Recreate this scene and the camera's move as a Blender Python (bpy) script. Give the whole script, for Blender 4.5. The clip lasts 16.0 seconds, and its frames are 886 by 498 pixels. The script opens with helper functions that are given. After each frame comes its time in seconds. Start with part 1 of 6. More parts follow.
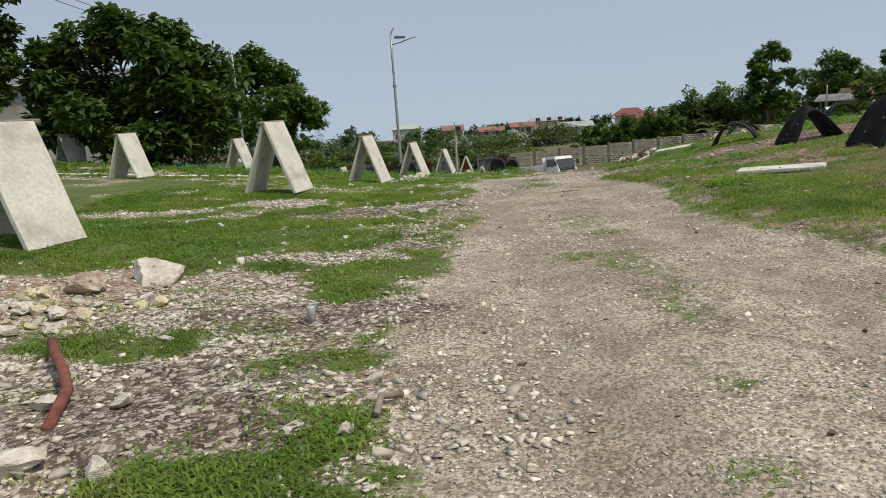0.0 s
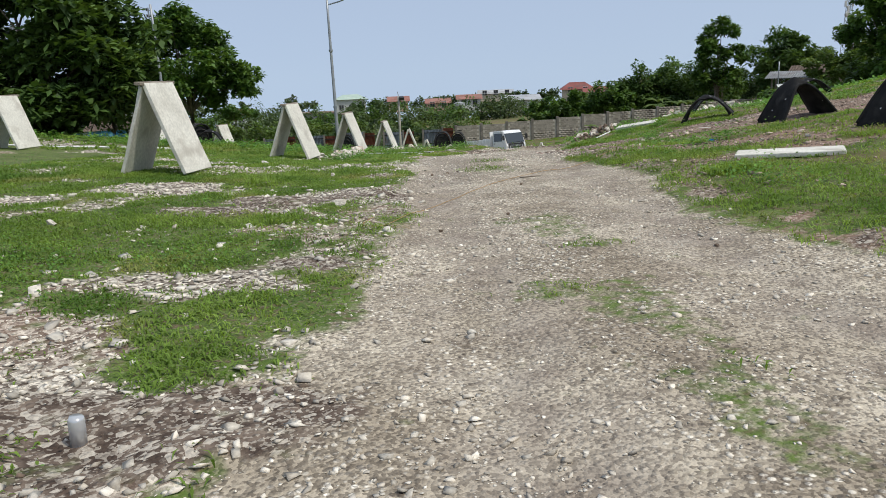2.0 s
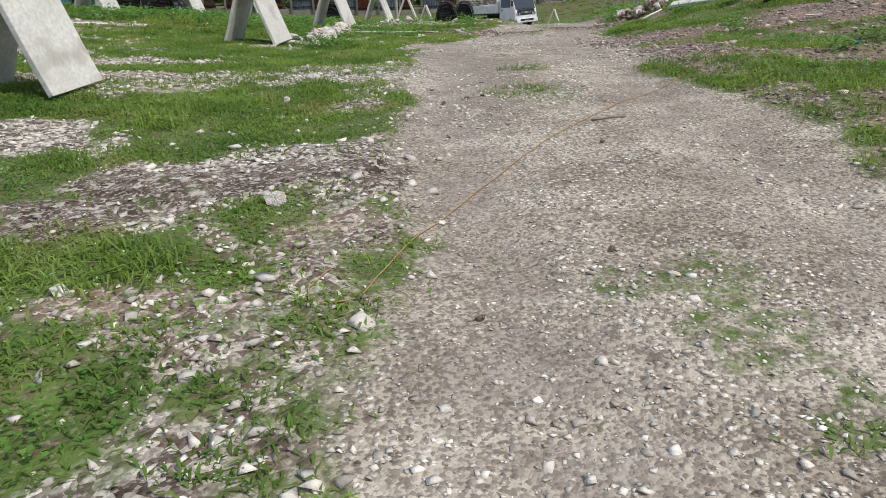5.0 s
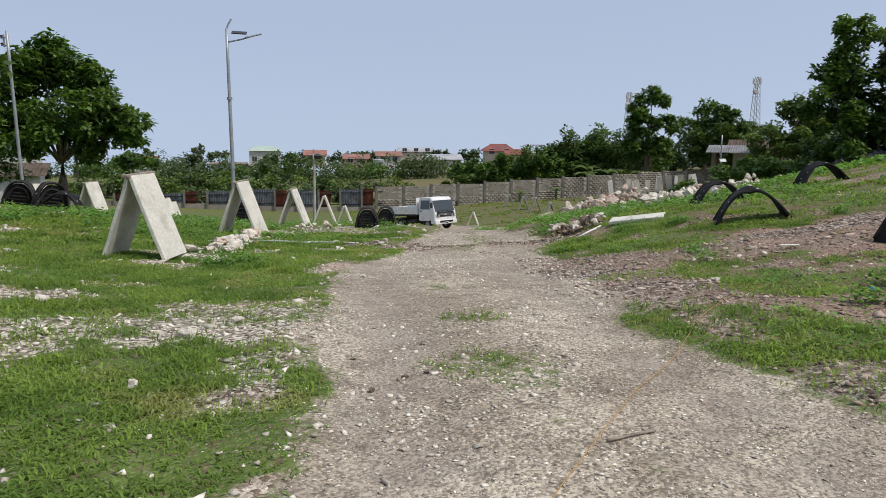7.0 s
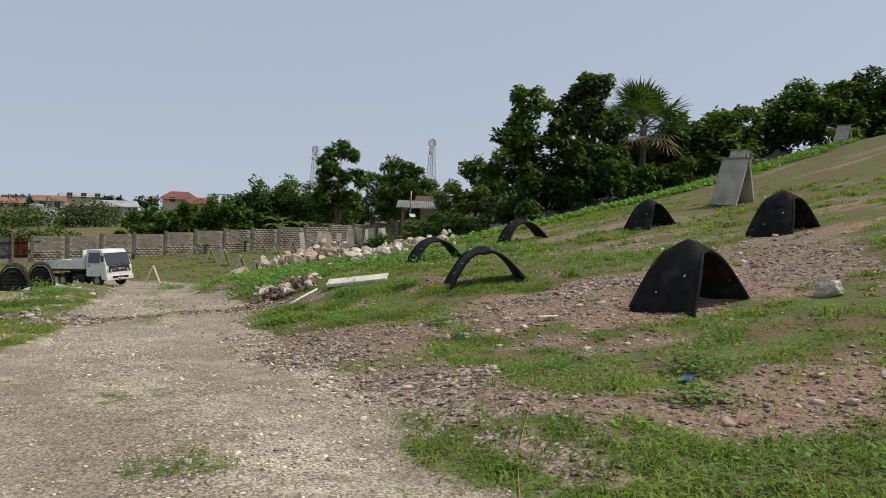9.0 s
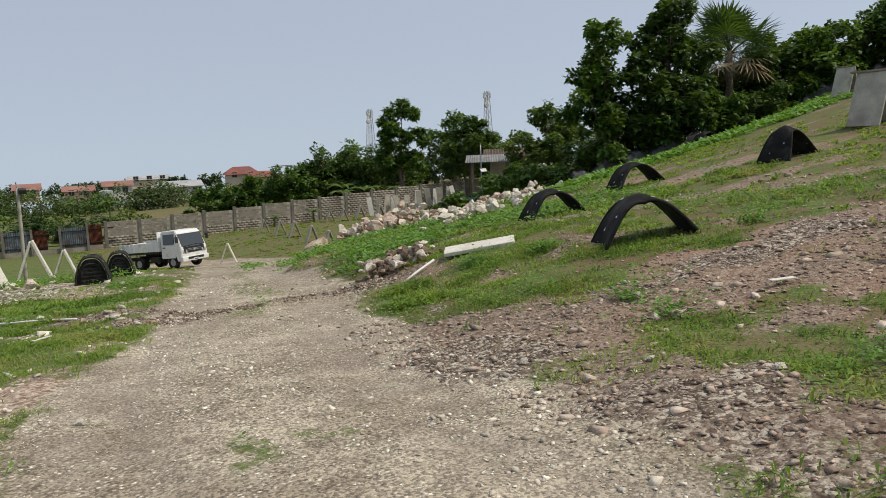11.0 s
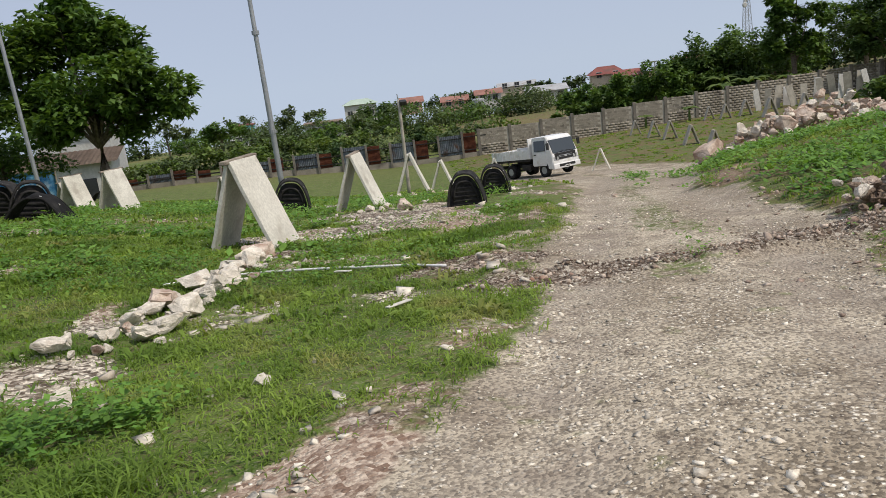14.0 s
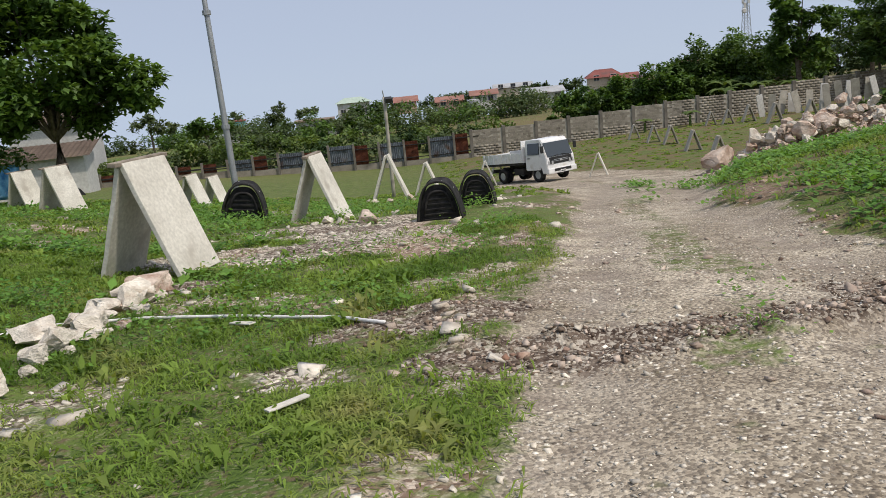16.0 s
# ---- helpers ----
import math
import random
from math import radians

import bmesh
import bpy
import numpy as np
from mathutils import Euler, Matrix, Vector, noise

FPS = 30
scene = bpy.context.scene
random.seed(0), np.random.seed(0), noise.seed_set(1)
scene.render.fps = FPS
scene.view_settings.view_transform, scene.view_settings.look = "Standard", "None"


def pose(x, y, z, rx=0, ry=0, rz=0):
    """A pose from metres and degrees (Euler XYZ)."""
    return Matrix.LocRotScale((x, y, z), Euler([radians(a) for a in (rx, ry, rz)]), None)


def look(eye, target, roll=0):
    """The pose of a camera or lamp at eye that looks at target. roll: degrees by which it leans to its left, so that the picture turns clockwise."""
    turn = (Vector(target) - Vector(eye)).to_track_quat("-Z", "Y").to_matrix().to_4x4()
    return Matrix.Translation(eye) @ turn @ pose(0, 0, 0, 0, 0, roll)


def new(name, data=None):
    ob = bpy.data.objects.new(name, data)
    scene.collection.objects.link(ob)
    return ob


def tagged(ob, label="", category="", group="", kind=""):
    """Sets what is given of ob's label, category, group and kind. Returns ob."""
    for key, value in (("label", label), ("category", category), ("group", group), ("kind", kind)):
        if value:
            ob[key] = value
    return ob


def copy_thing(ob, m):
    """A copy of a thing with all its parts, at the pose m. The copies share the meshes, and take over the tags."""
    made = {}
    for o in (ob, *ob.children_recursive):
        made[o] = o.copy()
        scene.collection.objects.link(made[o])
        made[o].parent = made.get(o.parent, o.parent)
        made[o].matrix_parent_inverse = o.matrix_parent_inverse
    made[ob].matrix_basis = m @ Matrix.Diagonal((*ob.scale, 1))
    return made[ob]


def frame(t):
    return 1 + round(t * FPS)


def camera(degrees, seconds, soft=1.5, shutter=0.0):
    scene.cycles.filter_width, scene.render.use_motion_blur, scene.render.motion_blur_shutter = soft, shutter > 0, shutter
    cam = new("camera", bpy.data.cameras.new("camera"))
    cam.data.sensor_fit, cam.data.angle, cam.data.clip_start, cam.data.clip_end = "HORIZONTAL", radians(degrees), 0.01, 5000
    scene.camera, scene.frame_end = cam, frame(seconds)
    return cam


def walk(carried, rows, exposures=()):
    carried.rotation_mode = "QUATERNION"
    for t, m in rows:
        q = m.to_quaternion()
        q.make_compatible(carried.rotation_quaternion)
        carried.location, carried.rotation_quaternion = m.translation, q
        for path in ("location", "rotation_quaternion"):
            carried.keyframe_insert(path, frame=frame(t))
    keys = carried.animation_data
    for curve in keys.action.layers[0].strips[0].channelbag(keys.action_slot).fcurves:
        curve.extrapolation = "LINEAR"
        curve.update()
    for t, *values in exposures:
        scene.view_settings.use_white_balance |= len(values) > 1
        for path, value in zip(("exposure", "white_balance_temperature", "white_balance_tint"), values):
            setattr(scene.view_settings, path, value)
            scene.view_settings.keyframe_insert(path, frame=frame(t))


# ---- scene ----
cam = camera(59.4, 16.0, soft=0.7)
PATH = [
    (0, (0.119, 0.478, 1.539), (0.098, 2.445, 1.174), -3.6),
    (0.5, (0.2, 1.116, 1.472), (0.254, 3.081, 1.104), -4.1),
    (1, (0.22, 1.804, 1.454), (0.318, 3.766, 1.083), -3.8),
    (1.5, (0.294, 2.477, 1.394), (0.407, 4.434, 0.999), -3.0),
    (2, (0.349, 3.177, 1.383), (0.464, 5.124, 0.942), -2.4),
    (2.5, (0.382, 3.842, 1.385), (0.546, 5.784, 0.934), -3.8),
    (3, (0.421, 4.622, 1.468), (0.529, 6.591, 1.132), -2.2),
    (3.5, (0.409, 5.384, 1.49), (0.571, 7.339, 1.099), -1.3),
    (3.7, (0.426, 5.636, 1.488), (0.573, 7.583, 1.054), -1.9),
    (5.8, (0.459, 8.272, 1.429), (0.556, 10.072, 0.563), -1.5),
    (6, (0.473, 8.502, 1.421), (0.591, 10.327, 0.613), -1.8),
    (6.2, (0.487, 8.786, 1.432), (0.613, 10.641, 0.695), -1.3),
    (6.5, (0.503, 9.177, 1.497), (0.64, 11.101, 0.966), -2.5),
    (7, (0.534, 9.77, 1.556), (0.874, 11.717, 1.249), 0.4),
    (7.5, (0.681, 10.414, 1.558), (1.189, 12.33, 1.293), 2.7),
    (8, (0.767, 11.033, 1.546), (1.434, 12.904, 1.312), 2.8),
    (8.5, (0.834, 11.595, 1.503), (1.742, 13.367, 1.317), 3.8),
    (8.7, (0.866, 11.83, 1.49), (1.902, 13.535, 1.352), 4.3),
    (10.8, (0.936, 14.235, 1.388), (2.037, 15.885, 1.128), -1.1),
    (11, (1.044, 14.54, 1.331), (1.986, 16.284, 1.064), -2.1),
    (11.3, (1.074, 14.915, 1.303), (1.831, 16.749, 1.051), -2.1),
    (11.5, (1.098, 15.181, 1.3), (1.756, 17.051, 1.034), -1.9),
    (12, (1.165, 15.769, 1.286), (1.662, 17.679, 0.963), -5.2),
    (12.5, (1.224, 16.402, 1.266), (1.508, 18.347, 0.897), -6.9),
    (13, (1.152, 17.037, 1.221), (1.237, 18.996, 0.827), -7.0),
    (13.5, (1.302, 17.733, 1.148), (1.345, 19.687, 0.723), -7.3),
    (14, (1.382, 18.369, 1.088), (1.426, 20.319, 0.645), -6.9),
    (14.5, (1.454, 18.931, 1.016), (1.526, 20.88, 0.57), -6.6),
    (15, (1.547, 19.611, 0.967), (1.612, 21.559, 0.518), -6.0),
    (15.5, (1.674, 20.233, 0.883), (1.741, 22.182, 0.438), -5.9),
    (16, (1.87, 20.853, 0.835), (1.93, 22.802, 0.392), -5.7),
]
walk(cam, [(t, look(eye, target, roll)) for t, eye, target, roll in PATH],
     [(0.0, -0.18, 6450, 10), (0.5, -0.05, 6150, 10), (2.0, -0.02, 6000, 10), (3.0, 0.05, 6150, 10), (3.6, -0.06, 6500, 10), (5.8, -0.05, 5600, 15), (6.6, -0.05, 5650, 14), (7.3, -0.06, 6450, 13), (8.3, -0.16, 6600, 12), (11.0, -0.08, 6600, 10), (12.5, -0.05, 6500, 12), (16.0, -0.03, 6350, 14)])

# ---- sky, sun ----
SUN_EL, SUN_AZ = 58.0, 125.0  # degrees; azimuth from +y towards +x
world = bpy.data.worlds.new("world")
scene.world = world
world.use_nodes = True
wn = world.node_tree
sky = wn.nodes.new("ShaderNodeTexSky")
sky.sky_type = "NISHITA"
sky.sun_disc = False
sky.sun_elevation, sky.sun_rotation = radians(SUN_EL), radians(SUN_AZ)
sky.air_density, sky.dust_density, sky.ozone_density = 1.0, 2.0, 2.0
bg = wn.nodes["Background"]
bg.inputs["Strength"].default_value = 0.138
# haze: the lowest part of the sky is as pale as the air a little above the horizon
sky_co, sky_xyz, sky_up = wn.nodes.new("ShaderNodeTexCoord"), wn.nodes.new("ShaderNodeSeparateXYZ"), wn.nodes.new("ShaderNodeCombineXYZ")
sky_lift = wn.nodes.new("ShaderNodeMapRange")
sky_lift.inputs["To Min"].default_value, sky_lift.inputs["To Max"].default_value = 0.16, 1.0
wn.links.new(sky_co.outputs["Generated"], sky_xyz.inputs[0])
wn.links.new(sky_xyz.outputs["X"], sky_up.inputs["X"])
wn.links.new(sky_xyz.outputs["Y"], sky_up.inputs["Y"])
wn.links.new(sky_xyz.outputs["Z"], sky_lift.inputs["Value"])
wn.links.new(sky_lift.outputs["Result"], sky_up.inputs["Z"])
wn.links.new(sky_up.outputs[0], sky.inputs["Vector"])
sky_haze = wn.nodes.new("ShaderNodeMix")
sky_haze.data_type = "RGBA"
sky_haze.inputs["Factor"].default_value = 0.55
sky_haze.inputs[7].default_value = (4.6, 4.9, 5.3, 1)
wn.links.new(sky.outputs["Color"], sky_haze.inputs[6])
wn.links.new(sky_haze.outputs[2], bg.inputs["Color"])
sun_data = bpy.data.lights.new("sun", "SUN")
sun_data.energy, sun_data.angle, sun_data.color = 3.0, radians(3.0), (1.0, 0.91, 0.76)
sun = new("sun", sun_data)
sa, se = radians(SUN_AZ), radians(SUN_EL)
sun_dir = Vector((math.sin(sa) * math.cos(se), math.cos(sa) * math.cos(se), math.sin(se)))
sun.matrix_world = look(sun_dir * 50, (0, 0, 0))
scene.view_settings.exposure = 0.0


# ---- small helpers ----
TABLE = np.random.RandomState(7).rand(256, 256)


def value_noise(x, y):
    """Smooth noise between 0 and 1 on a unit lattice."""
    x, y = np.asarray(x, float), np.asarray(y, float)
    xi, yi = np.floor(x).astype(int), np.floor(y).astype(int)
    u, v = x - xi, y - yi
    u, v = u * u * (3 - 2 * u), v * v * (3 - 2 * v)
    a, b = TABLE[xi % 256, yi % 256], TABLE[(xi + 1) % 256, yi % 256]
    c, d = TABLE[xi % 256, (yi + 1) % 256], TABLE[(xi + 1) % 256, (yi + 1) % 256]
    return (a * (1 - u) + b * u) * (1 - v) + (c * (1 - u) + d * u) * v


def fbm(x, y, size, octaves=4):
    out, amp, total = 0.0, 1.0, 0.0
    for k in range(octaves):
        out = out + amp * value_noise(x / size + 17.3 * k, y / size + 9.1 * k)
        total, amp, size = total + amp, amp * 0.5, size * 0.5
    return out / total


def ramp(v, lo, hi):
    t = np.clip((v - lo) / (hi - lo), 0, 1)
    return t * t * (3 - 2 * t)


def part(name, bm, material, parent=None, label="", smooth=False):
    """Links a bmesh as one mesh object, under a thing if one is given."""
    me = bpy.data.meshes.new(name)
    bm.normal_update()
    bm.to_mesh(me)
    bm.free()
    if smooth:
        me.polygons.foreach_set("use_smooth", [True] * len(me.polygons))
    for m in material if isinstance(material, (list, tuple)) else [material]:
        me.materials.append(m)
    ob = new(name, me)
    ob.parent = parent
    if label:
        ob["label"] = label
    return ob


def raw_mesh(name, verts, faces, material, parent=None, smooth=False):
    """A mesh object from numpy verts (n,3) and same-sized faces (m,k)."""
    me = bpy.data.meshes.new(name)
    verts, faces = np.asarray(verts, np.float32), np.asarray(faces, np.int32)
    k = faces.shape[1]
    me.vertices.add(len(verts))
    me.vertices.foreach_set("co", verts.ravel())
    me.loops.add(faces.size)
    me.loops.foreach_set("vertex_index", faces.ravel())
    me.polygons.add(len(faces))
    me.polygons.foreach_set("loop_start", np.arange(0, faces.size, k, dtype=np.int32))
    if smooth:
        me.polygons.foreach_set("use_smooth", np.ones(len(faces), bool))
    me.update(calc_edges=True)
    me.materials.append(material)
    ob = new(name, me)
    ob.parent = parent
    return ob


def thing(name, m, label, category, group=""):
    ob = new(name)
    ob.empty_display_size = 0.1
    ob.matrix_world = m
    return tagged(ob, label, category, group)


def box(bm, size, at=(0, 0, 0), turn=(0, 0, 0), bevel=0.0, taper=1.0):
    """Adds a bevelled box to bm; taper scales its top."""
    r = bmesh.ops.create_cube(bm, size=1.0)
    vs = r["verts"]
    for v in vs:
        k = taper if v.co.z > 0 else 1.0
        v.co = Vector((v.co.x * size[0] * k, v.co.y * size[1] * k, v.co.z * size[2]))
    if bevel > 0:
        es = list({e for v in vs for e in v.link_edges})
        r = bmesh.ops.bevel(bm, geom=es, offset=bevel, segments=2, affect="EDGES", profile=0.6)
        vs = list({v for f in r["faces"] for v in f.verts} | {v for v in vs if v.is_valid})
    bmesh.ops.transform(bm, matrix=pose(*at, *turn), verts=vs)
    return vs


def tube(bm, points, radii, sides=8, cap=True):
    """Adds a tapered tube along points."""
    rings = []
    pts = [Vector(p) for p in points]
    for i, p in enumerate(pts):
        d = (pts[min(i + 1, len(pts) - 1)] - pts[max(i - 1, 0)]).normalized()
        q = d.to_track_quat("Z", "Y")
        r = radii[i] if isinstance(radii, (list, tuple)) else radii
        rings.append([bm.verts.new(p + q @ Vector((r * math.cos(a), r * math.sin(a), 0))) for a in np.linspace(0, 2 * math.pi, sides, endpoint=False)])
    for a, b in zip(rings, rings[1:]):
        for k in range(sides):
            bm.faces.new((a[k], a[(k + 1) % sides], b[(k + 1) % sides], b[k]))
    if cap:
        bm.faces.new(rings[0][::-1])
        bm.faces.new(rings[-1])


# ---- materials ----
def material(name, low, high, scale=6.0, rough=0.85, bump=0.3, fine=60.0, metal=0.0, spec=0.3, stain=None, stain_scale=1.5, random_mix=0.0, world_space=False, leaf=0.0):
    """Two colours mixed by broad noise, grain on top, optional stains, and relief."""
    m = bpy.data.materials.new(name)
    m.use_nodes = True
    n, l = m.node_tree.nodes, m.node_tree.links
    b = n["Principled BSDF"]
    b.inputs["Roughness"].default_value, b.inputs["Metallic"].default_value = rough, metal
    b.inputs["Specular IOR Level"].default_value = spec
    if world_space:
        co = n.new("ShaderNodeNewGeometry").outputs["Position"]
    else:
        tc, oi = n.new("ShaderNodeTexCoord"), n.new("ShaderNodeObjectInfo")
        add = n.new("ShaderNodeVectorMath")
        mul = n.new("ShaderNodeMath")
        mul.operation, mul.inputs[1].default_value = "MULTIPLY", 37.0
        l.new(oi.outputs["Random"], mul.inputs[0])
        l.new(tc.outputs["Object"], add.inputs[0])
        l.new(mul.outputs[0], add.inputs[1])
        co = add.outputs[0]

    def noise_tex(s, detail=5.0):
        t = n.new("ShaderNodeTexNoise")
        t.inputs["Scale"].default_value, t.inputs["Detail"].default_value = s, detail
        l.new(co, t.inputs["Vector"])
        return t.outputs["Fac"]

    def mix(fac, a, c, kind="MIX"):
        x = n.new("ShaderNodeMix")
        x.data_type, x.blend_type = "RGBA", kind
        for sock, val in ((x.inputs["Factor"], fac), (x.inputs[6], a), (x.inputs[7], c)):
            if isinstance(val, bpy.types.NodeSocket):
                l.new(val, sock)
            elif isinstance(val, (tuple, list)):
                sock.default_value = (*val, 1) if len(val) == 3 else val
            else:
                sock.default_value = val
        return x.outputs[2]

    def sharpen(v, lo, hi):
        r = n.new("ShaderNodeMapRange")
        r.inputs["From Min"].default_value, r.inputs["From Max"].default_value = lo, hi
        l.new(v, r.inputs["Value"])
        return r.outputs["Result"]

    col = mix(sharpen(noise_tex(scale), 0.32, 0.68), low, high)
    grain = noise_tex(fine, 3.0)
    col = mix(0.35, col, mix(sharpen(grain, 0.3, 0.7), (0.55, 0.55, 0.55), (1.3, 1.3, 1.3)), "MULTIPLY")
    if stain:
        col = mix(sharpen(noise_tex(stain_scale, 7.0), 0.56, 0.72), col, stain)
    if random_mix:
        oi2 = n.new("ShaderNodeNewGeometry")
        col = mix(random_mix, col, mix(oi2.outputs["Random Per Island"], (0.35, 0.35, 0.35), (1.65, 1.65, 1.65)), "MULTIPLY")
    l.new(col, b.inputs["Base Color"])
    if leaf:
        tr, ms = n.new("ShaderNodeBsdfTranslucent"), n.new("ShaderNodeMixShader")
        ms.inputs[0].default_value = leaf
        l.new(mix(1.0, col, (1.5, 1.45, 0.7), "MULTIPLY"), tr.inputs["Color"])
        l.new(b.outputs[0], ms.inputs[1])
        l.new(tr.outputs[0], ms.inputs[2])
        l.new(ms.outputs[0], n["Material Output"].inputs["Surface"])
    if bump:
        bp = n.new("ShaderNodeBump")
        bp.inputs["Strength"].default_value, bp.inputs["Distance"].default_value = bump, 0.02
        l.new(mix(0.5, noise_tex(scale * 3), grain), bp.inputs["Height"])
        l.new(bp.outputs["Normal"], b.inputs["Normal"])
    return m


CONCRETE = material("cream_concrete", (0.56, 0.54, 0.47), (0.70, 0.68, 0.60), 2.2, 0.9, 0.3, 26, stain=(0.43, 0.40, 0.34), stain_scale=2.6)
CONCRETE_OLD = material("weathered_concrete", (0.33, 0.31, 0.26), (0.47, 0.44, 0.37), 2.5, 0.92, 0.4, 40, stain=(0.24, 0.22, 0.19), stain_scale=1.6)
WOOD_OLD = material("weathered_wood", (0.17, 0.14, 0.11), (0.32, 0.28, 0.22), 7, 0.9, 0.5, 80)
RUBBER = material("worn_rubber", (0.008, 0.008, 0.0085), (0.020, 0.0195, 0.019), 6, 0.8, 0.25, 50, spec=0.18, stain=(0.045, 0.042, 0.038), stain_scale=2.5)
RUBBER_DUSTY = material("dusty_rubber", (0.014, 0.014, 0.015), (0.04, 0.039, 0.038), 6, 0.85, 0.4, 50, spec=0.18, stain=(0.07, 0.065, 0.055), stain_scale=2.5)
ROCK = material("limestone", (0.46, 0.42, 0.35), (0.74, 0.69, 0.59), 4, 0.95, 1.0, 22, stain=(0.44, 0.37, 0.29), stain_scale=3.0, random_mix=0.45)
ROCK_RED = material("reddish_limestone", (0.34, 0.25, 0.19), (0.62, 0.53, 0.44), 3.0, 0.95, 1.0, 18, stain=(0.24, 0.13, 0.085), stain_scale=2.0, random_mix=0.4)
CHIPS = material("gravel_chips", (0.40, 0.35, 0.275), (0.78, 0.73, 0.62), 9, 0.95, 0.3, 70, random_mix=0.62, world_space=True)
ROCK_YELLOW = material("yellowish_limestone", (0.50, 0.42, 0.26), (0.76, 0.69, 0.50), 4, 0.95, 1.0, 22, stain=(0.36, 0.27, 0.16), stain_scale=3.0, random_mix=0.4)
CHIPS_RED = material("reddish_gravel_chips", (0.18, 0.125, 0.093), (0.52, 0.41, 0.335), 9, 0.95, 0.3, 70, random_mix=0.75, world_space=True)
CLOD = material("dark_soil_clod", (0.10, 0.072, 0.052), (0.25, 0.19, 0.14), 6, 0.97, 0.8, 40, random_mix=0.4)
GRASS = material("grass_blade", (0.10, 0.185, 0.03), (0.235, 0.335, 0.065), 0.9, 0.7, 0, 9, spec=0.2, stain=(0.30, 0.30, 0.11), stain_scale=1.1, random_mix=0.4, world_space=True, leaf=0.4)
WEED = material("weed_leaf", (0.08, 0.19, 0.03), (0.17, 0.31, 0.055), 1.2, 0.6, 0, 12, spec=0.25, random_mix=0.45, world_space=True, leaf=0.3)
BARK = material("bark", (0.10, 0.08, 0.06), (0.22, 0.18, 0.14), 8, 0.95, 0.8, 50)
LEAF_DARK = material("dark_leaf", (0.034, 0.074, 0.016), (0.10, 0.165, 0.036), 0.5, 0.55, 0, 6, spec=0.3, random_mix=0.5, world_space=True, leaf=0.25)
LEAF_MID = material("mid_leaf", (0.042, 0.10, 0.017), (0.12, 0.20, 0.037), 0.6, 0.55, 0, 6, spec=0.3, random_mix=0.5, world_space=True, leaf=0.3)
LEAF_LIGHT = material("light_leaf", (0.07, 0.13, 0.025), (0.14, 0.20, 0.05), 0.6, 0.6, 0, 6, spec=0.3, random_mix=0.5, world_space=True, leaf=0.3)
# leaf green greyed and paled: the haze of distance is put into the colour
LEAF_HAZED = material("hazed_leaf", (0.055, 0.095, 0.040), (0.12, 0.155, 0.075), 0.12, 0.8, 0, 2, spec=0.1, random_mix=0.4, world_space=True, leaf=0.25)
STEEL = material("galvanised_steel", (0.32, 0.34, 0.35), (0.42, 0.44, 0.45), 3, 0.5, 0.05, 60, metal=0.5)
BLOCK = material("hollow_block", (0.20, 0.18, 0.145), (0.35, 0.32, 0.265), 0.9, 0.95, 0.4, 20, stain=(0.13, 0.115, 0.095), stain_scale=0.6, random_mix=0.12)
POST = material("dark_concrete_post", (0.13, 0.12, 0.10), (0.23, 0.21, 0.18), 2, 0.95, 0.4, 30)
ZINC = material("corrugated_zinc", (0.17, 0.19, 0.22), (0.33, 0.37, 0.41), 2.0, 0.55, 0.1, 30, metal=0.4, stain=(0.20, 0.11, 0.07), stain_scale=1.3)
RUST = material("rusty_sheet", (0.13, 0.045, 0.03), (0.24, 0.09, 0.05), 3, 0.8, 0.2, 40, stain=(0.09, 0.04, 0.03), stain_scale=2)
PAINT = material("white_truck_paint", (0.72, 0.73, 0.72), (0.80, 0.81, 0.80), 2, 0.3, 0.0, 40, spec=0.5, stain=(0.55, 0.52, 0.46), stain_scale=1.6)
CHASSIS = material("black_chassis", (0.012, 0.012, 0.012), (0.04, 0.037, 0.034), 5, 0.7, 0.2, 40)
BLACK_PLASTIC = material("black_plastic", (0.015, 0.015, 0.016), (0.03, 0.03, 0.03), 5, 0.45, 0.1, 40, spec=0.5)
PVC = material("white_pvc", (0.68, 0.68, 0.66), (0.78, 0.78, 0.76), 4, 0.5, 0.0, 40)
DRY_STRAW = material("dry_straw", (0.34, 0.28, 0.17), (0.46, 0.39, 0.26), 8, 0.85, 0.0, 60)
ROPE = material("orange_rope", (0.33, 0.20, 0.07), (0.48, 0.31, 0.12), 30, 0.8, 0.4, 120)
RED_PIPE = material("rusty_red_pipe", (0.14, 0.05, 0.035), (0.26, 0.10, 0.07), 12, 0.85, 0.5, 60)
WALL_WHITE = material("house_white", (0.46, 0.46, 0.44), (0.60, 0.60, 0.57), 0.3, 0.9, 0.0, 6, stain=(0.38, 0.36, 0.33), stain_scale=0.4)
WALL_BEIGE = material("house_beige", (0.50, 0.43, 0.33), (0.60, 0.53, 0.43), 0.3, 0.9, 0.0, 6, stain=(0.40, 0.35, 0.28), stain_scale=0.4)
WALL_PINK = material("house_pink", (0.52, 0.33, 0.27), (0.60, 0.40, 0.33), 0.3, 0.9, 0.0, 6)
WALL_CYAN = material("house_cyan", (0.16, 0.48, 0.58), (0.22, 0.56, 0.66), 0.3, 0.9, 0.0, 6)
WALL_GREY = material("shed_grey", (0.27, 0.26, 0.25), (0.40, 0.39, 0.37), 0.4, 0.9, 0.2, 8, stain=(0.20, 0.19, 0.17), stain_scale=0.5)
ROOF_RED = material("roof_red", (0.19, 0.065, 0.055), (0.27, 0.10, 0.085), 0.4, 0.85, 0.0, 8, stain=(0.15, 0.08, 0.07), stain_scale=0.5)
